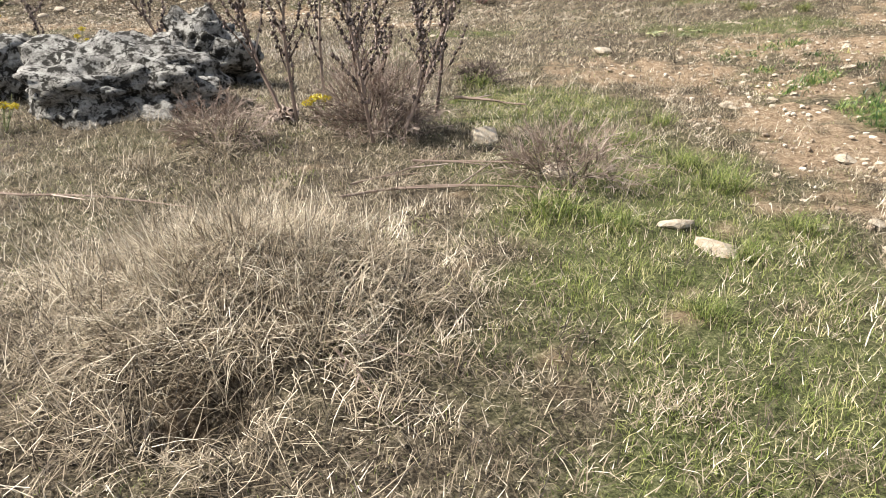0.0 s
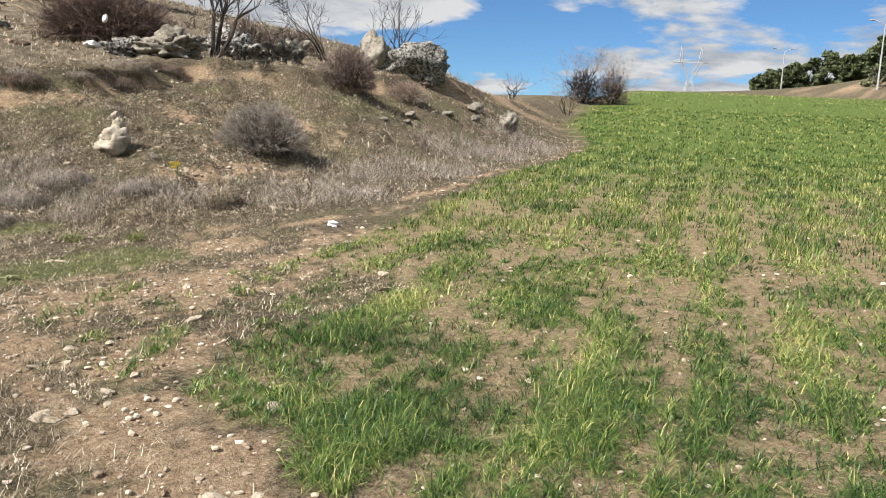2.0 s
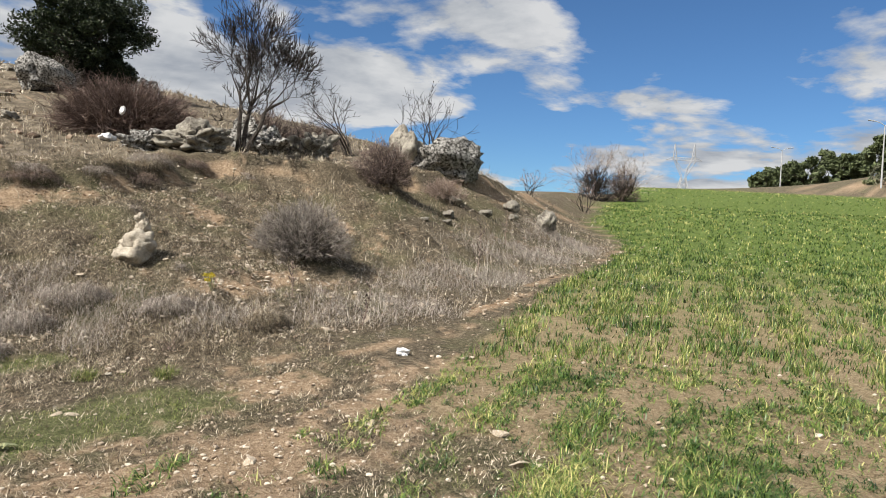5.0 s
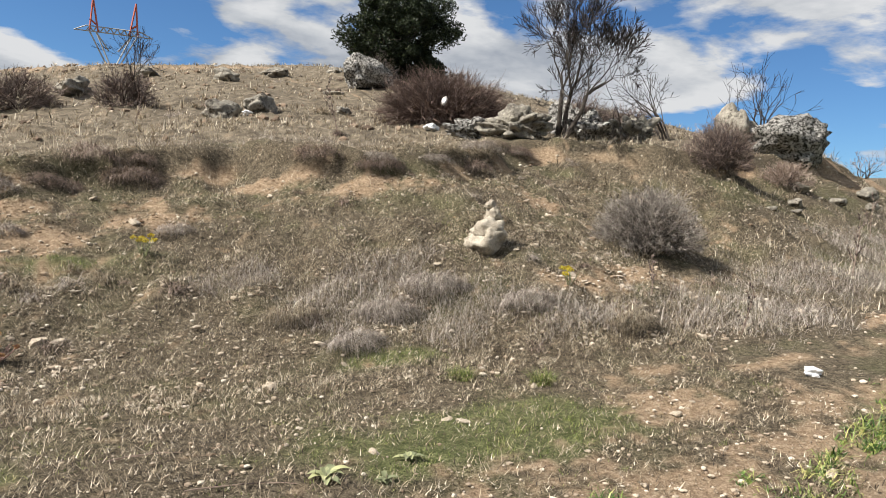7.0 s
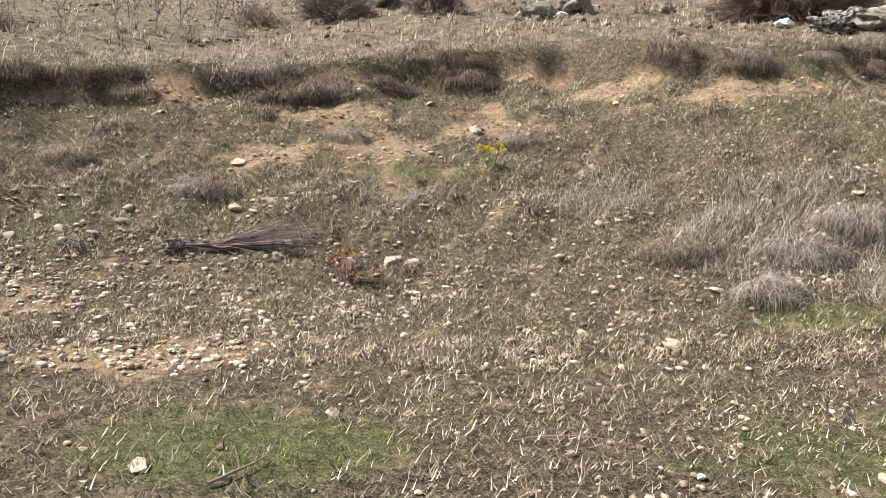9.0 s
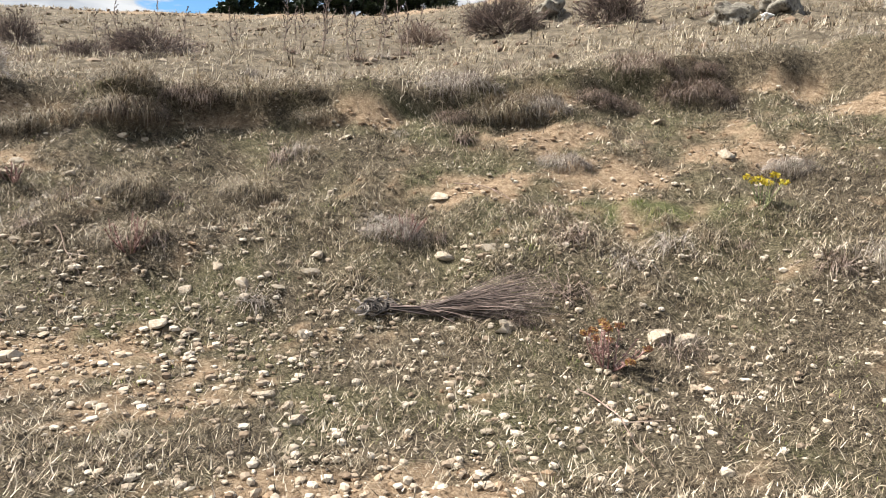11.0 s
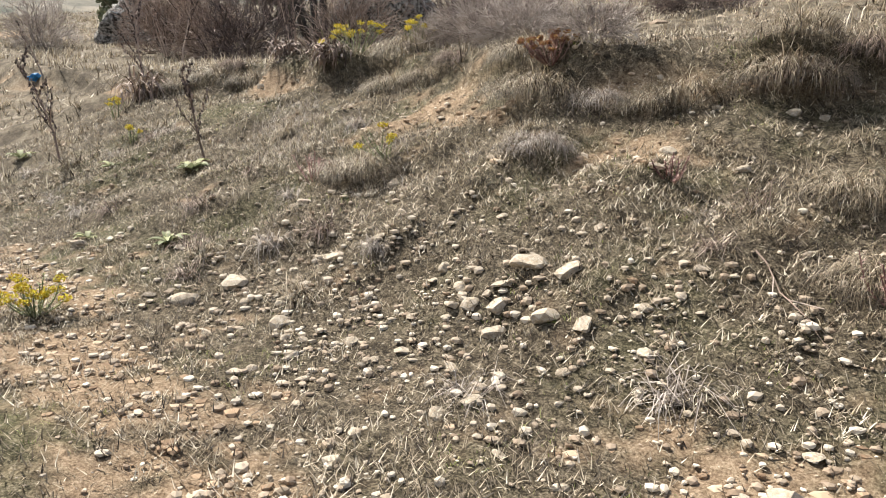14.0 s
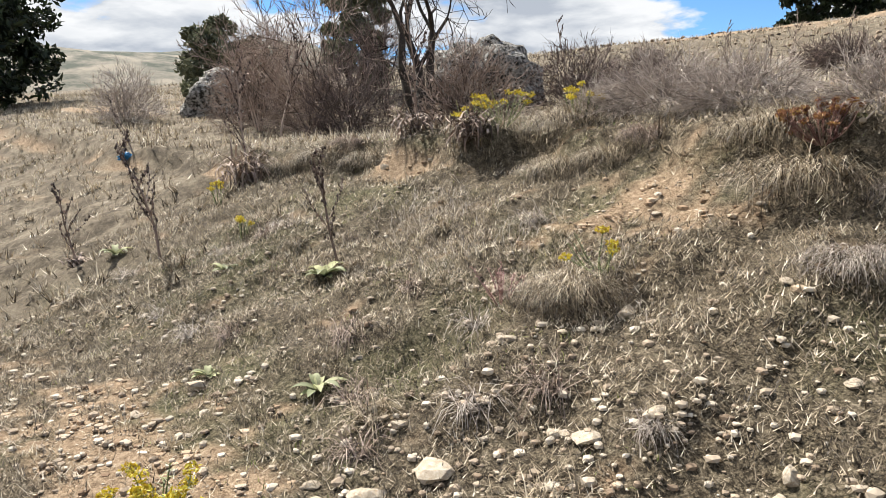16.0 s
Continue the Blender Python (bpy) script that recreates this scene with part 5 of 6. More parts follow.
# ---- loose stones ----
def build_stones():
    rng = np.random.RandomState(23)
    for x, y, s, label in ((0.3, 5.5, 0.42, "white limestone lump in dry grass"), (0.78, 4.6, 0.36, "white limestone lump in dry grass"), (1.4, 3.4, 0.28, "pale limestone in green grass"), (1.25, 3.7, 0.24, "flat pale limestone in green grass"), (2.0, 9.3, 0.3, "pale limestone at the track's edge"),
                           (3.07, 12.6, 0.26, "large white stone at the foot of the bank"), (1.1, 14.33, 0.24, "white limestone beside a reddish plant"), (1.3, 14.36, 0.2, "white limestone beside a reddish plant"), (0.11, 14.36, 0.17, "pale limestone beside the broom"), (1.16, 14.4, 0.22, "pale limestone on the slope"),
                           (-4.7, 14.18, 0.27, "large pale limestone at the bank's foot"), (-4.76, 14.32, 0.18, "pale limestone at the bank's foot"), (-4.61, 14.03, 0.2, "pale limestone at the bank's foot"),
                           (-4.41, 14.2, 0.3, "tan limestone at the bank's foot"), (-4.99, 14.13, 0.15, "pale limestone at the bank's foot"), (-4.87, 14.16, 0.15, "pale limestone at the bank's foot"),
                           (-4.69, 14.5, 0.28, "flat pale slab at the bank's foot"), (-4.45, 14.53, 0.24, "flat tan slab on the slope"), (-4.17, 14.2, 0.2, "pitted tan limestone at the bank's foot"),
                           (-5.41, 13.7, 0.18, "pale limestone at the bank's foot"), (-5.04, 13.74, 0.13, "pale limestone at the bank's foot"), (-4.68, 13.72, 0.14, "white stone at the bank's foot"),
                           (-3.8, 14.15, 0.14, "white stone at the bank's foot"), (-6.78, 13.89, 0.25, "pitted pale limestone beside the track"), (-6.99, 13.6, 0.26, "pale limestone beside the track"),
                           (-6, 13.66, 0.24, "tan limestone beside the track"), (-6.23, 13.45, 0.16, "pale limestone beside the track"), (-6.18, 14.3, 0.2, "pale limestone on the slope"),
                           (-6.52, 15.3, 0.24, "flat pale slab on the slope"), (-7.01, 14.76, 0.18, "pale limestone on the slope"), (-8.92, 13.78, 0.25, "pale limestone on the track"),
                           (-7.2, 14.06, 0.18, "pale limestone on the slope"), (-5.91, 14.46, 0.15, "pale limestone on the slope"), (-4.57, 14.9, 0.13, "tan limestone on the slope"),
                           (-4.49, 14.98, 0.13, "tan limestone on the slope"), (-5.22, 14.96, 0.13, "pale limestone on the slope"), (-5.29, 14.44, 0.14, "pale limestone on the slope"),
                           (-5.07, 15.83, 0.13, "pale limestone on the slope"), (-4.41, 15.6, 0.14, "pale limestone on the slope"), (-5.69, 15.5, 0.1, "pale limestone on the slope"),
                           (-3.68, 16.77, 0.17, "pale limestone in the bank's scarp"), (-3.85, 16.67, 0.14, "pale limestone in the bank's scarp"), (-1.67, 17.12, 0.2, "flat pale limestone under the scarp"),
                           (-4.36, 16.54, 0.14, "pale limestone in the bank's scarp"), (-3.94, 15.85, 0.13, "pale limestone on the slope"), (-2.08, 15.75, 0.12, "pale limestone on the slope"),
                           (-1.96, 15.3, 0.2, "flat pale slab on the slope"), (-1.46, 15.2, 0.2, "pale limestone on the slope"), (-1.44, 14.96, 0.2, "tan limestone on the slope"),
                           (-2.16, 14.87, 0.2, "tan limestone on the slope"), (-1.87, 14.67, 0.18, "pale limestone among pebbles"), (-2.3, 14.58, 0.17, "white limestone among pebbles"),
                           (-1.61, 14.69, 0.14, "rounded pale limestone among pebbles"), (-1.39, 14.8, 0.13, "pale limestone among pebbles"), (-0.07, 15.21, 0.2, "pale limestone on the slope"),
                           (-0.56, 16.25, 0.28, "flat pale slab on the slope"), (-0.42, 15.25, 0.24, "pale limestone behind a reddish plant"), (0.08, 14.3, 0.24, "pale limestone beside the broom"),
                           (-1.81, 12.8, 0.12, "pale limestone in short grass"), (-1.29, 13.42, 0.17, "grey limestone in short grass"), (-2.31, 14.16, 0.2, "flat pale limestone among pebbles"),
                           (-1.3, 14.23, 0.18, "white limestone among pebbles"), (-2.97, 13.58, 0.24, "pitted grey limestone among pebbles"), (-4.39, 13.52, 0.17, "white stone on the bare track"),
                           (-3.7, 13.2, 0.1, "pale stone on the bare track"), (-4.04, 12.79, 0.14, "pale limestone on the bare track"), (0.74, 11.6, 0.16, "white stone in short grass"),
                           (1.95, 10.5, 0.1, "white stone in short grass"), (0.3, 10.6, 0.09, "white stone in short grass"), (3.41, 10.8, 0.15, "pale stone beside the rosette"),
                           (3.17, 12.26, 0.12, "pale stone at the foot of the bank"), (3.13, 14.67, 0.16, "pale limestone on the slope"), (4.28, 11.32, 0.16, "pale stones in green grass"),
                           (4.36, 11.2, 0.14, "pale stone in green grass"), (2.18, 16.97, 0.22, "pale limestone on bare soil"), (1.68, 18, 0.2, "pale limestone on the bank's edge"),
                           (4.3, 18.15, 0.22, "pale limestone on the bank's edge"), (4.31, 7.9, 0.17, "rounded stone on the dirt track"), (3.64, 5.64, 0.2, "pale limestone in young wheat"),
                           (6.46, 7.68, 0.3, "flat white stone on the dirt track"),
                           (7.6, 14.2, 0.2, "pale limestone below the grey shrub"), (8.3, 13.9, 0.24, "pale limestone below the grey shrub"), (8.0, 13.2, 0.2, "pale limestone below the grey shrub"), (9.2, 12.6, 0.2, "pale limestone in withered grass"), (6.2, 10.7, 0.18, "white stone on the dirt track"), (4.9, 9.1, 0.2, "pale limestone on the dirt track"), (7.0, 8.3, 0.25, "flat pale limestone at the field's edge")):
        stone(x, y, s, rng, label)
    for _ in range(60):
        stone(rng.normal(-5.2, 0.9), rng.normal(13.9, 0.4), rng.uniform(0.05, 0.13), rng)
    n = 0
    while n < 205:
        x = rng.uniform(-11, 9)
        y = rng.uniform(12.8, 17.5) if rng.uniform() < 0.72 else rng.uniform(8, 13)
        if rng.uniform() < 0.22:
            x, y = rng.uniform(2.0, 3.6), rng.uniform(2, 8)
        elif crop_at(np.array(x), np.array(y)) > 0.2 or (y < 9 and x < 0):
            continue
        if waves(np.array(x), np.array(y), 1.6, 95) < -0.2:
            continue
        stone(x, y, 0.06 + 0.13 * rng.uniform() ** 2.2, rng)
        n += 1


build_stones()


# ---- withered seed stalks ----
def seed_stalk(x, y, height, seed, label, arms=9, lean=(0.1, 0.0), clump=0.0, first=0.25, mat=None):
    rng = np.random.RandomState(seed)
    top = anchor("seed_stalk", x, y, label, "dry plant", "withered seed stalks")
    n = 7
    pts = [np.array([0.0, 0.0, -0.05])]
    d = np.array([lean[0], lean[1], 1.0])
    for i in range(n):
        d = d + rng.normal(0, 0.07, 3)
        d /= np.linalg.norm(d)
        pts.append(pts[-1] + d * (height + 0.05) / n)
    pts = np.array(pts)
    r = np.linspace(1, 0.3, n + 1) * (0.008 + 0.007 * height)
    v, f, t = pipe(pts, r, 5, rng.uniform(0.2, 0.8))
    solid("stem", v, f, mat or TWIG, top, tone=t)
    pods = [pts[int(n * 0.4) + k % 5] + rng.normal(0, 0.015, 3) for k in range(30)]
    for i in range(arms):
        k = first + (0.95 - first) * i / max(arms - 1, 1)
        base = pts[0] + (pts[-1] - pts[0]) * k
        j = min(int(k * n), n - 1)
        base = pts[j] + (pts[j + 1] - pts[j]) * (k * n - j)
        a = rng.uniform(0, 6.283)
        aim = np.array([[math.cos(a) * 0.55, math.sin(a) * 0.55, 0.9]])
        ln = np.array([height * (0.5 - 0.36 * k) * rng.uniform(0.7, 1.2)])
        v, f, t, mids, _ = strands(rng, base[None], aim, ln, np.array([-0.08]), 0.005 + 0.0025 * height, 4, 0.12)
        solid("branch", v, f, mat or TWIG, top, tone=t)
        run = [base] + [m[0] for m in mids]
        for m0, m1 in zip(run[1:-1], run[2:]):
            pods += [m0 + (m1 - m0) * u + rng.normal(0, 0.008, 3) for u in (0.1, 0.35, 0.6, 0.85)]
    pods = np.array(pods)
    m = len(pods)
    oc = np.array([(1, 0, 0), (0, 1, 0), (-1, 0, 0), (0, -1, 0), (0, 0, 1.4), (0, 0, -1.2)])
    tri = np.array([(0, 1, 4), (1, 2, 4), (2, 3, 4), (3, 0, 4), (1, 0, 5), (2, 1, 5), (3, 2, 5), (0, 3, 5)])
    s = rng.uniform(0.009, 0.016, m) * (0.7 + 0.35 * height)
    v = (pods[:, None, :] + oc[None] * s[:, None, None]).reshape(-1, 3)
    f = (np.arange(m)[:, None, None] * 6 + tri[None]).reshape(-1, 3)
    ob = solid("seed_head", v, f, DARK_TWIG, top, tone=np.repeat(rng.uniform(0, 1, m), 6))
    ob["kind"] = "stuff"
    if clump:
        k = 220
        p = np.stack([rng.normal(0, clump * 0.4, k), rng.normal(0, clump * 0.4, k), rng.uniform(-0.02, clump * 0.8, k)], 1)
        v, f, t = blades(rng, p, clump * rng.uniform(0.6, 1.3, k), np.full(k, 0.03), np.abs(rng.normal(1.0, 0.5, k)), rng.uniform(0.5, 1.6, k), rng.uniform(0, 0.9, k), 3)
        solid("withered_foliage", v, f, TWIG, top, tone=t)["kind"] = "stuff"
    return top


STALK = "dark withered stalk with seed heads"
for i, (x, y, h, arms, lean, clump) in enumerate((
        (-13.7, 14.8, 0.95, 8, (0, 0), 0.12), (-12.0, 15.05, 1.3, 12, (-0.1, 0), 0.0), (-9.5, 15.5, 1.0, 9, (-0.22, 0), 0.0), (-13.6, 17.2, 1.75, 10, (-0.12, 0), 0.42), (-10.9, 17.9, 0.9, 6, (0.1, 0), 0.3), (-9.75, 17.6, 0.4, 3, (0, 0), 0.26),
        (-12.6, 23.8, 1.8, 5, (0, 0), 0.0), (-17.7, 17.4, 1.0, 3, (-0.2, 0), 0.0), (-11.6, 18.6, 1.9, 10, (0.05, 0), 0.0), (-15.4, 19.0, 2.0, 12, (0.1, 0), 0.0),
        (-1.25, 5.85, 1.7, 16, (-0.36, 0.1), 0.1), (-1.15, 5.8, 1.3, 12, (-0.2, 0.1), 0.0), (-0.5, 5.35, 1.25, 14, (-0.1, 0), 0.0), (-0.3, 5.3, 1.3, 12, (0.12, 0), 0.0), (-2.6, 7.6, 1.3, 12, (-0.25, 0), 0.0), (-0.15, 7.2, 1.0, 10, (0.1, 0), 0.0), (-1.1, 7.0, 1.3, 6, (0.05, 0), 0.0), (-0.42, 5.6, 1.2, 9, (-0.12, 0), 0.0), (-0.2, 5.7, 1.35, 6, (0.04, 0), 0.0), (-0.05, 6.2, 1.4, 5, (0.05, 0), 0.0), (-3.9, 7.6, 1.1, 7, (-0.3, 0), 0.12), (-0.65, 6.1, 1.1, 8, (-0.05, 0), 0.0), (-1.0, 8.6, 0.7, 9, (0.1, 0), 0.0),
        (14.0, 14.5, 1.1, 6, (0, 0), 0.0), (7.0, 23.0, 1.3, 5, (-0.1, 0), 0.1), (2.9, 28.6, 1.3, 6, (0, 0), 0.0), (18.2, 17.0, 1.0, 4, (0, 0), 0.0), (8.9, 12.4, 0.6, 4, (0.1, 0), 0.0), (8.5, 13.6, 0.55, 5, (0, 0), 0.0))):
    seed_stalk(x, y, h, 700 + i, STALK + (" and hanging dead leaves" if clump > 0.2 else " in dry grass"), arms, lean, clump)
base_stalk = seed_stalk(-6.0, 29.0, 1.3, 740, "tall withered stalk on the upper meadow", 6, (0.05, 0), 0.0)
rng = np.random.RandomState(24)
for x, y, s in ((-5.7, 29.4, 0.9), (-5.3, 30.2, 1.1), (-5.0, 29.2, 1.2), (-4.7, 31.0, 1.0), (-4.3, 30.4, 0.9), (-4.1, 32.2, 1.2), (-3.8, 31.4, 1.0), (-3.4, 32.6, 1.3), (-3.1, 31.8, 1.1), (-2.8, 33.2, 1.0), (-7.6, 30.1, 0.8), (-8.4, 31.8, 0.9), (-9.9, 31.6, 1.0), (-12.0, 34.0, 1.0), (-15.4, 38.0, 1.0), (-10.5, 28.6, 0.8), (-11.8, 30.6, 0.7), (-7.0, 33.5, 0.9), (-13.4, 33.0, 0.8)):
    again(base_stalk, x, y, rng.uniform(0, 360), s)


# ---- spurge with yellow heads, and its reddened stems ----
def spurge(x, y, size, stems, seed, label, heads=YELLOW, stalks=HERB, spread=0.8, flat=0.045):
    rng = np.random.RandomState(seed)
    top = anchor("spurge_plant", x, y, label, "wild plant", "spurge plants")
    a, lean = rng.uniform(0, 6.283, stems), rng.uniform(0.05, spread, stems)
    aim = np.stack([np.cos(a) * np.sin(lean), np.sin(a) * np.sin(lean), np.cos(lean)], 1)
    start = np.stack([np.cos(a) * size * 0.12, np.sin(a) * size * 0.12, 0 * a - 0.02], 1)
    v, f, t, mids, d = strands(rng, start, aim, size * rng.uniform(0.7, 1.1, stems), np.full(stems, -0.12), 0.006, 4, 0.1)
    pts = np.concatenate([start[None], np.array(mids)])
    made = []
    for k in range(stems):
        v, f, t = pipe(pts[:, k], np.linspace(0.006, 0.003, 5), 4, rng.uniform(0, 1))
        made.append(solid("stem", v, f, stalks, top, tone=t))
    p = []
    for k in range(stems):
        for u in rng.uniform(0.8, 3.9, 26):
            j = int(u)
            p.append(pts[j, k] + (pts[j + 1, k] - pts[j, k]) * (u - j))
    p = np.array(p)
    n = len(p)
    v, f, t = blades(rng, p, rng.uniform(0.03, 0.06, n) * (0.6 + size), np.full(n, 0.010), rng.uniform(0.6, 1.5, n), 0 * p[:, 0] + 0.2, rng.uniform(0, 1, n), 2)
    solid("foliage", v, f, stalks, top, tone=t)["kind"] = "stuff"
    if heads is not None:
        for k in range(stems):
            if rng.uniform() < 0.8:
                m = 46
                o = rng.normal(0, 1, (m, 3))
                o /= np.linalg.norm(o, axis=1, keepdims=True)
                q = pts[-1, k] + o * np.array([1, 1, 0.6]) * flat * rng.uniform(0.5, 1.05, (m, 1))
                v, f, t = leaf_cards(rng, q, rng.uniform(0.010, 0.02, m), rng.uniform(0, 1, m))
                solid("flower_head", v, f, heads, made[k], tone=t)
    return top


SP = "spurge with yellow flower heads on grey-green stems"
spurge(-7.62, 12.85, 0.28, 20, 801, SP + " beside the track", spread=1.2)
spurge(-6.85, 15.55, 0.3, 8, 802, SP + " on the slope", spread=1.1)
spurge(-9.6, 17.95, 0.45, 16, 803, "wide clump of yellow-flowering spurge on the bank's edge", flat=0.055)
spurge(-10.1, 18.0, 0.42, 12, 804, "wide clump of yellow-flowering spurge on the bank's edge", flat=0.055)
spurge(-8.6, 18.0, 0.4, 10, 805, SP + " on the bank's edge", flat=0.05)
spurge(-13.1, 16.4, 0.3, 7, 806, SP + " in dry grass")
spurge(-11.4, 15.7, 0.25, 6, 807, SP + " in dry grass")
spurge(-5.9, 16.7, 0.3, 46, 808, "reddish spurge bush with rust-coloured heads over the scarp", RUST, REDDISH, 1.35, 0.03)
spurge(-3.4, 5.6, 0.3, 8, 809, SP + " beside the lichened rock")
spurge(-4.6, 9.6, 0.35, 6, 810, SP + " behind the lichened rock")
spurge(-1.0, 6.1, 0.15, 6, 811, "low yellow-green spurge shoots in dry grass", YELLOW, HERB)
spurge(0.75, 14.0, 0.3, 14, 812, "withered red spurge with orange heads beside white stones", RUST, REDDISH, 1.2, 0.03)
spurge(-0.78, 15.5, 0.26, 14, 813, "withered red spurge stems on the slope", None, REDDISH, 1.2)
spurge(-2.85, 14.85, 0.3, 16, 814, "withered red spurge stems on the slope", None, REDDISH, 1.3)
spurge(-7.4, 15.2, 0.3, 14, 815, "withered red spurge stems on the slope", None, REDDISH, 1.2)
spurge(2.2, 15.9, 0.3, 8, 816, SP + " on bare soil")
spurge(7.2, 13.7, 0.25, 7, 817, SP + " in withered grass")
spurge(-4.3, 15.6, 0.2, 9, 818, "withered red spurge stems on the slope", None, REDDISH, 1.2)
spurge(-25.5, 24.0, 0.5, 8, 819, SP + " on the far slope", flat=0.09)


# ---- leaf rosettes ----
def rosette(x, y, size, seed, label, count=11):
    rng = np.random.RandomState(seed)
    top = anchor("leaf_rosette", x, y, label, "wild plant", "leaf rosettes")
    for k in range(count):
        a = 6.283 * k / count + rng.uniform(-0.3, 0.3)
        ln, w, up = size * rng.uniform(0.5, 1.15), size * 0.34, rng.uniform(0.1, 1.3)
        rows = []
        for j in range(6):
            t = j / 5
            r, z = ln * t, ln * up * t * (1 - 0.75 * t) + 0.01
            half = w * math.sin(3.1416 * min(0.12 + 0.88 * t, 1.0)) * 0.5 + 0.004
            lift = half * 0.45
            for u in (-1, 0, 1):
                rows.append((math.cos(a) * r - math.sin(a) * half * u, math.sin(a) * r + math.cos(a) * half * u, z + lift * abs(u)))
        f = [(3 * j + i, 3 * j + i + 1, 3 * j + i + 4, 3 * j + i + 3) for j in range(5) for i in range(2)]
        solid("leaf", rows, f, HERB, top, tone=np.full(18, rng.uniform(0.3, 1.0)), smooth=True)
    return top


for i, (x, y, s) in enumerate(((2.95, 10.5, 0.2), (3.6, 10.6, 0.14), (-9.45, 15.3, 0.28), (-8.0, 14.1, 0.22), (-10.6, 15.0, 0.2), (-12.8, 14.9, 0.25), (-9.0, 13.9, 0.16), (3.3, 10.3, 0.12))):
    rosette(x, y, s * 0.8, 830 + i, "grey-green woolly leaf rosette on stony ground")


# ---- the besom of dry twigs lying at the bank's foot ----
TANGLE = leafy("grey_root_bark", [(0.0, (0.02, 0.017, 0.015)), (0.5, (0.10, 0.085, 0.075)), (1.0, (0.36, 0.32, 0.29))], 0, 0.85)


def besom(x, y):
    rng = np.random.RandomState(840)
    top = anchor("twig_broom", x, y, "old twig broom with a tangled root end, lying on pebbles", "broom", turn=2)
    n = 420
    start = np.stack([rng.normal(0.28, 0.03, n), rng.normal(0, 0.02, n), 0.05 + np.abs(rng.normal(0, 0.02, n))], 1)
    aim = np.stack([np.ones(n), rng.normal(0, 0.18, n), rng.normal(0.2, 0.16, n)], 1)
    v, f, t, _, _ = strands(rng, start, aim, rng.uniform(0.5, 0.95, n), np.full(n, 0.05), 0.0032, 4, 0.07)
    solid("brush", v, f, DARK_TWIG, top, tone=t)
    n = 26
    start = np.stack([np.full(n, -0.02), rng.normal(0, 0.018, n), 0.05 + rng.normal(0, 0.014, n)], 1)
    aim = np.stack([np.ones(n), rng.normal(0, 0.05, n), rng.normal(0.0, 0.04, n)], 1)
    v, f, t, _, _ = strands(rng, start, aim, rng.uniform(0.35, 0.5, n), np.full(n, 0.0), 0.006, 3, 0.03)
    solid("handle", v, f, DARK_TWIG, top, tone=t)["kind"] = "stuff"
    sets = []
    for k in range(46):
        c, r, w = np.array([-0.1 + rng.normal(0, 0.07), rng.normal(0, 0.06), 0.06]), rng.uniform(0.025, 0.06), rng.uniform(0, 6.28)
        tilt, ph = rng.normal(0, 0.5), np.linspace(0, rng.uniform(3, 5.5), 7) + w
        p = np.stack([c[0] + r * np.cos(ph), c[1] + r * np.sin(ph), c[2] + r * 0.8 * np.sin(ph + tilt) * 0.7 + rng.normal(0, 0.012)], 1)
        p[:, 2] = np.maximum(p[:, 2], 0.005)
        sets.append(pipe(p, 0.0065, 4, rng.uniform(0.0, 0.9)))
    solid("root_tangle", *joined(sets)[:2], TANGLE, top, tone=joined(sets)[2])["kind"] = "stuff"


besom(-0.72, 14.52)


# ---- fallen sticks ----
def stick(x, y, length, turn, seed, label, r=0.008, forks=2):
    rng = np.random.RandomState(seed)
    pts = [np.array([-length / 2, 0, 0.0])]
    d = np.array([1.0, 0, 0])
    sets = []
    for k in range(8):
        d = d + np.array([0, rng.normal(0, 0.16), 0])
        d /= np.linalg.norm(d)
        pts.append(pts[-1] + d * length / 8)
    for k in range(forks):
        b = pts[2 + k * 2]
        a = rng.choice([-1, 1]) * 0.6
        e = b + np.array([math.cos(a), math.sin(a), 0.1]) * length * 0.25
        sets.append(tubes(rng, b[None], e[None], np.array([r * 0.6]), np.array([r * 0.3]), 5))
    p = np.array(pts)
    rr = np.linspace(0.8, 0.35, 9) * r
    sets.append(pipe(p, rr, 6))
    c, s = math.cos(radians(turn)), math.sin(radians(turn))
    v, f, t = joined(sets)
    w = np.stack([v[:, 0] * c - v[:, 1] * s, v[:, 0] * s + v[:, 1] * c, v[:, 2]], 1)
    w[:, 2] += land(w[:, 0] + x, w[:, 1] + y) + r + 0.02
    ob = solid("stick", w, f, TWIG, tone=t)
    ob.location = (x, y, 0)
    return tagged(ob, label, "stick")


for i, (x, y, l, turn, r) in enumerate(((-2.0, 4.25, 1.3, 4, 0.010), (0.1, 4.35, 1.5, 22, 0.012), (0.35, 4.75, 1.1, -6, 0.012), (-0.25, 2.35, 0.3, -15, 0.008), (-0.32, 2.15, 0.3, -60, 0.008), (0.45, 6.6, 0.7, -20, 0.02), (-0.15, 4.6, 1.0, 35, 0.009), (1.9, 11.2, 0.5, 10, 0.007), (0.3, 10.9, 0.35, 70, 0.01), (2.4, 10.6, 0.7, 15, 0.007), (-3.3, 14.8, 0.7, -40, 0.006), (-0.1, 16.2, 0.8, -25, 0.006), (0.9, 13.4, 0.9, -35, 0.006))):
    stick(x, y, l, turn, 850 + i, "bleached grey fallen stick lying on dry grass", r)


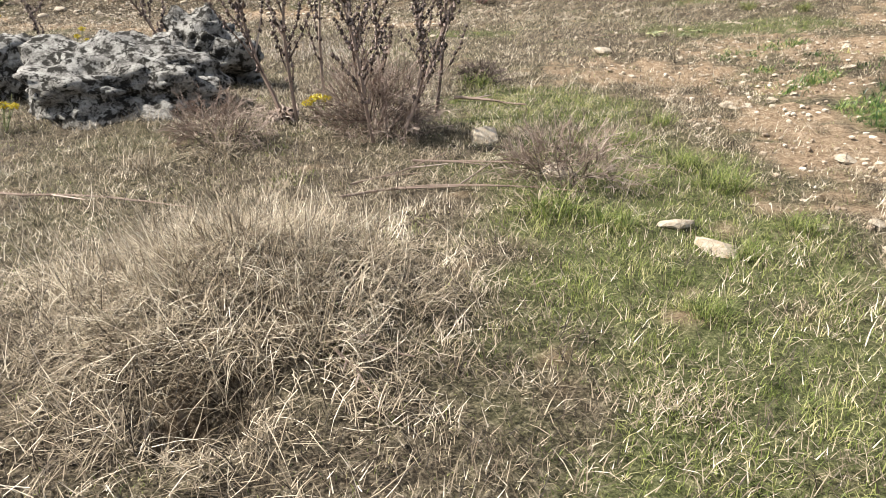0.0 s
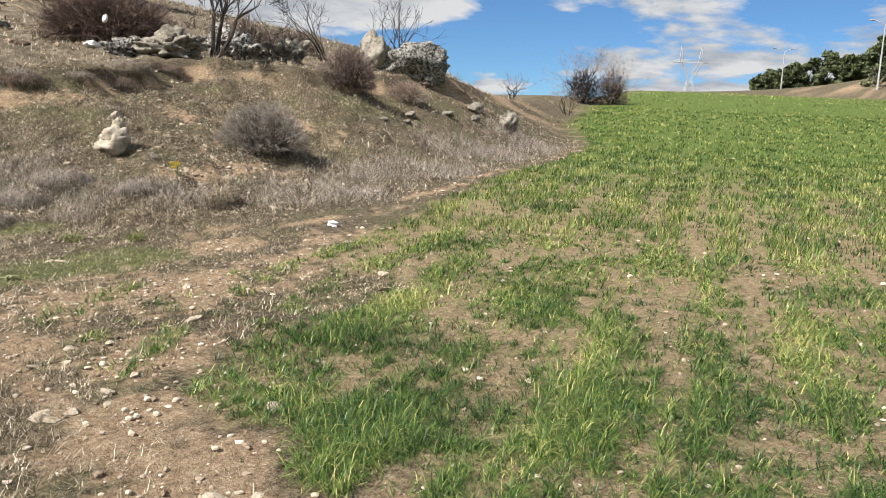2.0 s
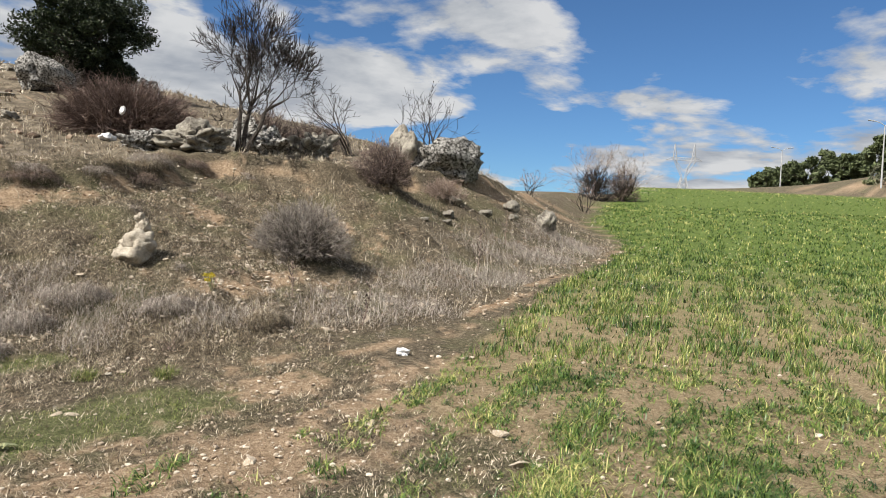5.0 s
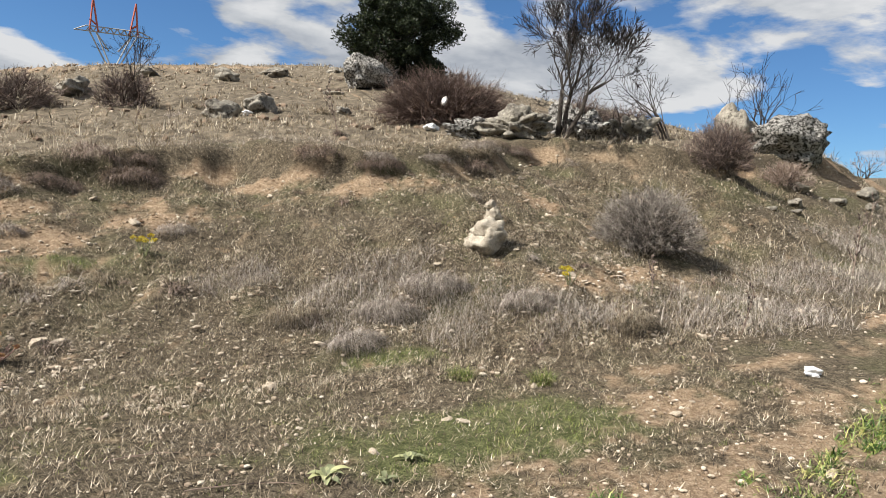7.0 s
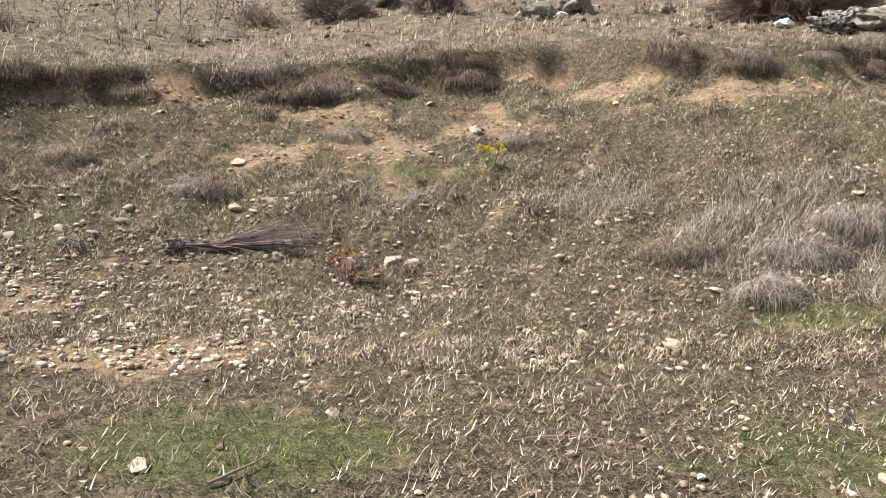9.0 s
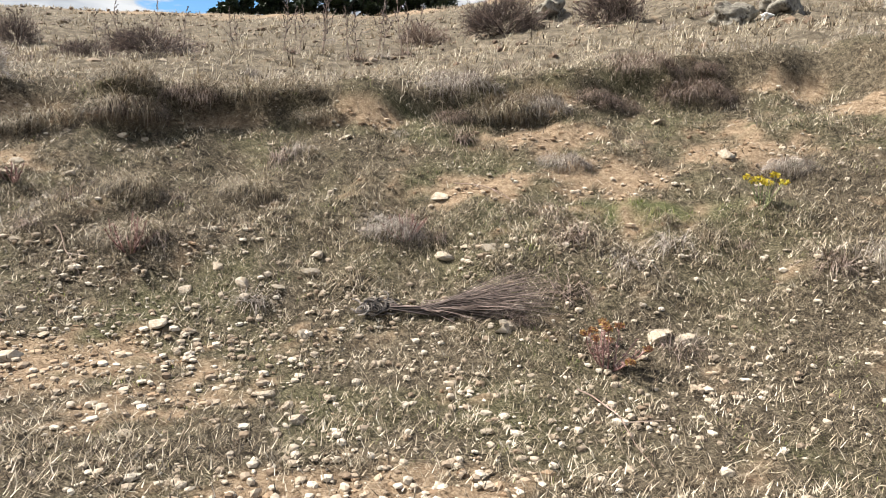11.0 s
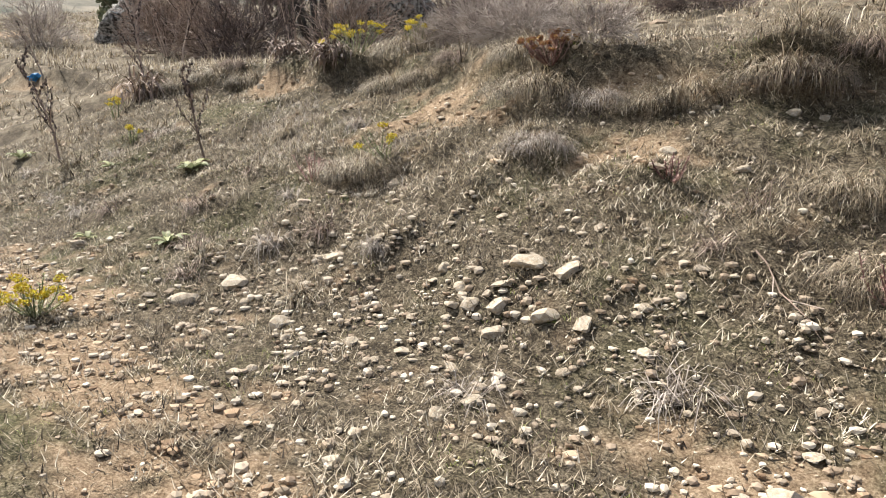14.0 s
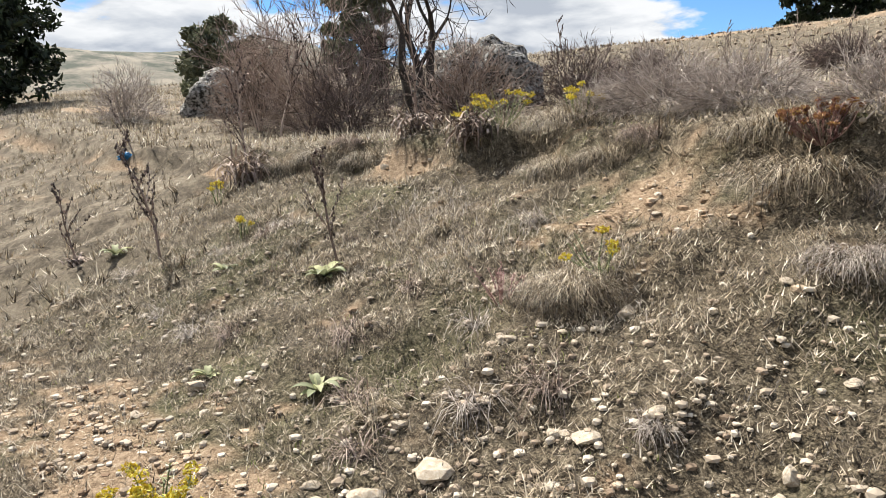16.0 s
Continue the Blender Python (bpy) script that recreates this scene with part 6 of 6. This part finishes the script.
# ---- wind-blown plastic bags ----
def bag(x, y, size, seed, mat, label, lift=0.0, tall=1.0):
    v, f = lump(seed, 4, 1.3, 0.9, 1.0)
    ob = solid("plastic_bag", v * np.array((size, size * 0.8, size * tall)), f, mat, smooth=True)
    ob.matrix_basis = pose(x, y, float(land(x, y)) + size * tall * 0.3 + lift, 0, 15, seed * 30)
    return tagged(ob, label, "plastic bag")


bag(10.15, 24.4, 0.55, 871, PLASTIC, "crumpled white plastic bag on dry grass", tall=0.6)
bag(10.75, 24.9, 0.28, 872, PLASTIC, "torn white plastic bag caught in thicket twigs", 0.75, 1.3)
bag(-17.75, 17.3, 0.35, 873, BLUE, "crumpled blue plastic bag under a stalk", tall=0.6)
bag(8.4, 11.0, 0.2, 874, PLASTIC, "crumpled grey-white plastic scrap at the field's edge", tall=0.6)
bag(5.9, 28.3, 0.4, 875, PLASTIC, "white plastic scrap below a rock", tall=0.6)


# ---- the power pylons and road lamps ----
def pylon(x, y, height, turn, label, horn, z=None):
    rng = np.random.RandomState(880)
    top = anchor("power_pylon", x, y, label, "power pylon", "power pylons", turn=turn, z=z)
    w, waist, arm = height * 0.13, height * 0.03, height * 0.24
    h1, h2 = height * 0.55, height * 0.78

    def bars(name, pairs, r, mat):
        a, b = np.array([p[0] for p in pairs], float), np.array([p[1] for p in pairs], float)
        v, f, t = tubes(rng, a, b, r, r, 4)
        solid(name, v, f, mat, top)

    for sx in (-1, 1):
        for sy in (-1, 1):
            bars("leg", [((sx * w, sy * w, 0), (sx * waist, sy * waist, h1))], height * 0.006, METAL)
    lat = []
    for k in range(7):
        t0, t1 = k / 7, (k + 1) / 7
        r0, r1 = w + (waist - w) * t0, w + (waist - w) * t1
        for (ax, ay), (bx, by) in (((-1, -1), (1, -1)), ((1, -1), (1, 1)), ((1, 1), (-1, 1)), ((-1, 1), (-1, -1))):
            lat.append(((ax * r0, ay * r0, h1 * t0), (bx * r1, by * r1, h1 * t1)))
            lat.append(((bx * r0, by * r0, h1 * t0), (ax * r1, ay * r1, h1 * t1)))
    bars("lattice", lat, height * 0.0035, METAL)
    for s in (-1, 1):
        bars("fork", [((s * waist, 0, h1), (s * arm * 0.62, -waist, h2)), ((s * waist * 0.3, 0, h1), (s * arm * 0.45, waist, h2)), ((s * waist, 0, h1 + (h2 - h1) * 0.5), (s * arm * 0.45, 0, h2))], height * 0.005, METAL)
        bars("horn", [((s * arm * 0.62, 0, h2), (s * arm * 0.55, 0, height)), ((s * arm * 0.4, 0, h2), (s * arm * 0.55, 0, height)), ((s * arm * 0.62, 0, h2 + height * 0.08), (s * arm * 0.46, 0, h2 + height * 0.05))], height * 0.006, horn)
    beam = [((-arm, 0, h2), (arm, 0, h2)), ((-arm * 0.7, 0, h2 + height * 0.035), (arm * 0.7, 0, h2 + height * 0.035)), ((-arm, 0, h2), (-arm * 0.7, 0, h2 + height * 0.035)), ((arm, 0, h2), (arm * 0.7, 0, h2 + height * 0.035))]
    for k in range(8):
        u = -0.7 + 1.4 * k / 8
        beam += [((arm * u, 0, h2), (arm * (u + 0.0875), 0, h2 + height * 0.035)), ((arm * (u + 0.0875), 0, h2 + height * 0.035), (arm * (u + 0.175), 0, h2))]
    bars("crossarm", beam, height * 0.004, METAL)


px, py = 1.4 + 150 * math.sin(radians(2.2)), 5.9 + 150 * math.cos(radians(2.2))
pylon(px, py, 1.85 + 150 * math.tan(radians(12.75)) - float(land(px, py)), -4, "lattice steel power pylon with red horns behind the hill", RED_METAL)
px, py = 1.6 + 320 * math.sin(radians(65.2)), 4.6 + 320 * math.cos(radians(65.2))
pylon(px, py, 1.95 + 320 * math.tan(radians(7.2)) - float(land(px, py)), -50, "lattice steel power pylon far beyond the green field", METAL)


def road_lamp(x, y, height, turn):
    rng = np.random.RandomState(890)
    top = anchor("street_lamp", x, y, "tall twin-armed grey steel road lamp beyond the field", "street lamp", "road lamps", turn=turn)
    v, f, t = tubes(rng, [(0, 0, -0.3)], [(0, 0, height * 0.93)], np.array([0.13]), np.array([0.07]), 8)
    solid("pole", v, f, METAL, top)
    for s in (-1, 1):
        p = np.array([(0, 0, height * 0.93), (s * 0.5, 0, height * 0.97), (s * 1.3, 0, height)])
        v, f, t = pipe(p, 0.05, 6)
        arm = solid("arm", v, f, METAL, top)
        bm = bmesh.new()
        bmesh.ops.create_cube(bm, size=1.0, matrix=pose(s * 1.65, 0, height + 0.03, 0, -8 * s, 0) @ Matrix.Diagonal((0.8, 0.3, 0.14, 1)))
        bmesh.ops.bevel(bm, geom=bm.edges[:], offset=0.04, segments=2, affect="EDGES")
        me = bpy.data.meshes.new("lamp_head")
        bm.to_mesh(me)
        bm.free()
        me.materials.append(METAL)
        new("lamp_head", me).parent = arm


for az, d, el in ((71.45, 150, 6.95), (77.5, 112, 8.64)):
    px, py = 1.4 + d * math.sin(radians(az)), 3.5 + d * math.cos(radians(az))
    road_lamp(px, py, 1.95 + d * math.tan(radians(el)) - float(land(px, py)), az * -1 + 20)


# ---- clods of rubble on the hill's brow ----
def build_clods():
    rng = np.random.RandomState(29)
    v, f = lump(97, 1, 0.6, 0, 0.6)
    n = 2600
    az, d = rng.uniform(-48, 4, n), rng.normal(56, 7, n)
    x, y = 1 + d * np.sin(np.radians(az)), 7 + d * np.cos(np.radians(az))
    m = 1500
    x = np.concatenate([x, rng.uniform(-28, 12, m)])
    y = np.concatenate([y, rng.uniform(22, 48, m)])
    ok = (y > top_y(x) + 1) & (waves(x, y, 4.0, 97) > 0.05)
    x, y = x[ok], y[ok]
    k = len(x)
    size = rng.uniform(0.08, 0.45, k) * rng.uniform(0.4, 1, k)
    w = v[None] * (size[:, None] * rng.uniform(0.7, 1.4, (k, 3)))[:, None, :] + lay(x, y, 0)[:, None, :]
    ff = (np.arange(k)[:, None, None] * len(v) + f[None]).reshape(-1, 3)
    tagged(solid("rubble", w.reshape(-1, 3), ff, CLOD, tone=np.repeat(rng.uniform(0, 1, k), len(v))), "brown clods and rubble strewn over the upper meadow", "rubble", kind="stuff")


def build_crumbs():
    rng = np.random.RandomState(30)
    v, f = lump(98, 1, 0.6, 0, 0.6)
    x, y = scatter(rng, 60000, -12, 14, 12.2, 19.5)
    ok = rng.uniform(0, 1, len(x)) < bare_at(x, y) * (0.35 + 0.3 * waves(x, y, 0.4, 98))
    x, y = x[ok], y[ok]
    k = len(x)
    size = 0.015 + 0.07 * rng.uniform(0, 1, k) ** 2.5
    w = v[None] * (size[:, None] * rng.uniform(0.7, 1.4, (k, 3)))[:, None, :] + lay(x, y, 0)[:, None, :]
    ff = (np.arange(k)[:, None, None] * len(v) + f[None]).reshape(-1, 3)
    tagged(solid("soil_crumbs", w.reshape(-1, 3), ff, CRUMB, tone=np.repeat(rng.uniform(0, 1, k), len(v))), "ochre crumbs of dry soil on bare patches", "soil", kind="stuff")


CRUMB = leafy("ochre_soil", [(0.0, (0.16, 0.105, 0.066)), (0.6, (0.32, 0.225, 0.145)), (1.0, (0.50, 0.39, 0.28))], 0, 0.95)
build_crumbs()
CLOD = leafy("clods", [(0.0, (0.06, 0.042, 0.03)), (0.6, (0.19, 0.135, 0.095)), (1.0, (0.36, 0.30, 0.23))], 0, 0.95)
build_clods()
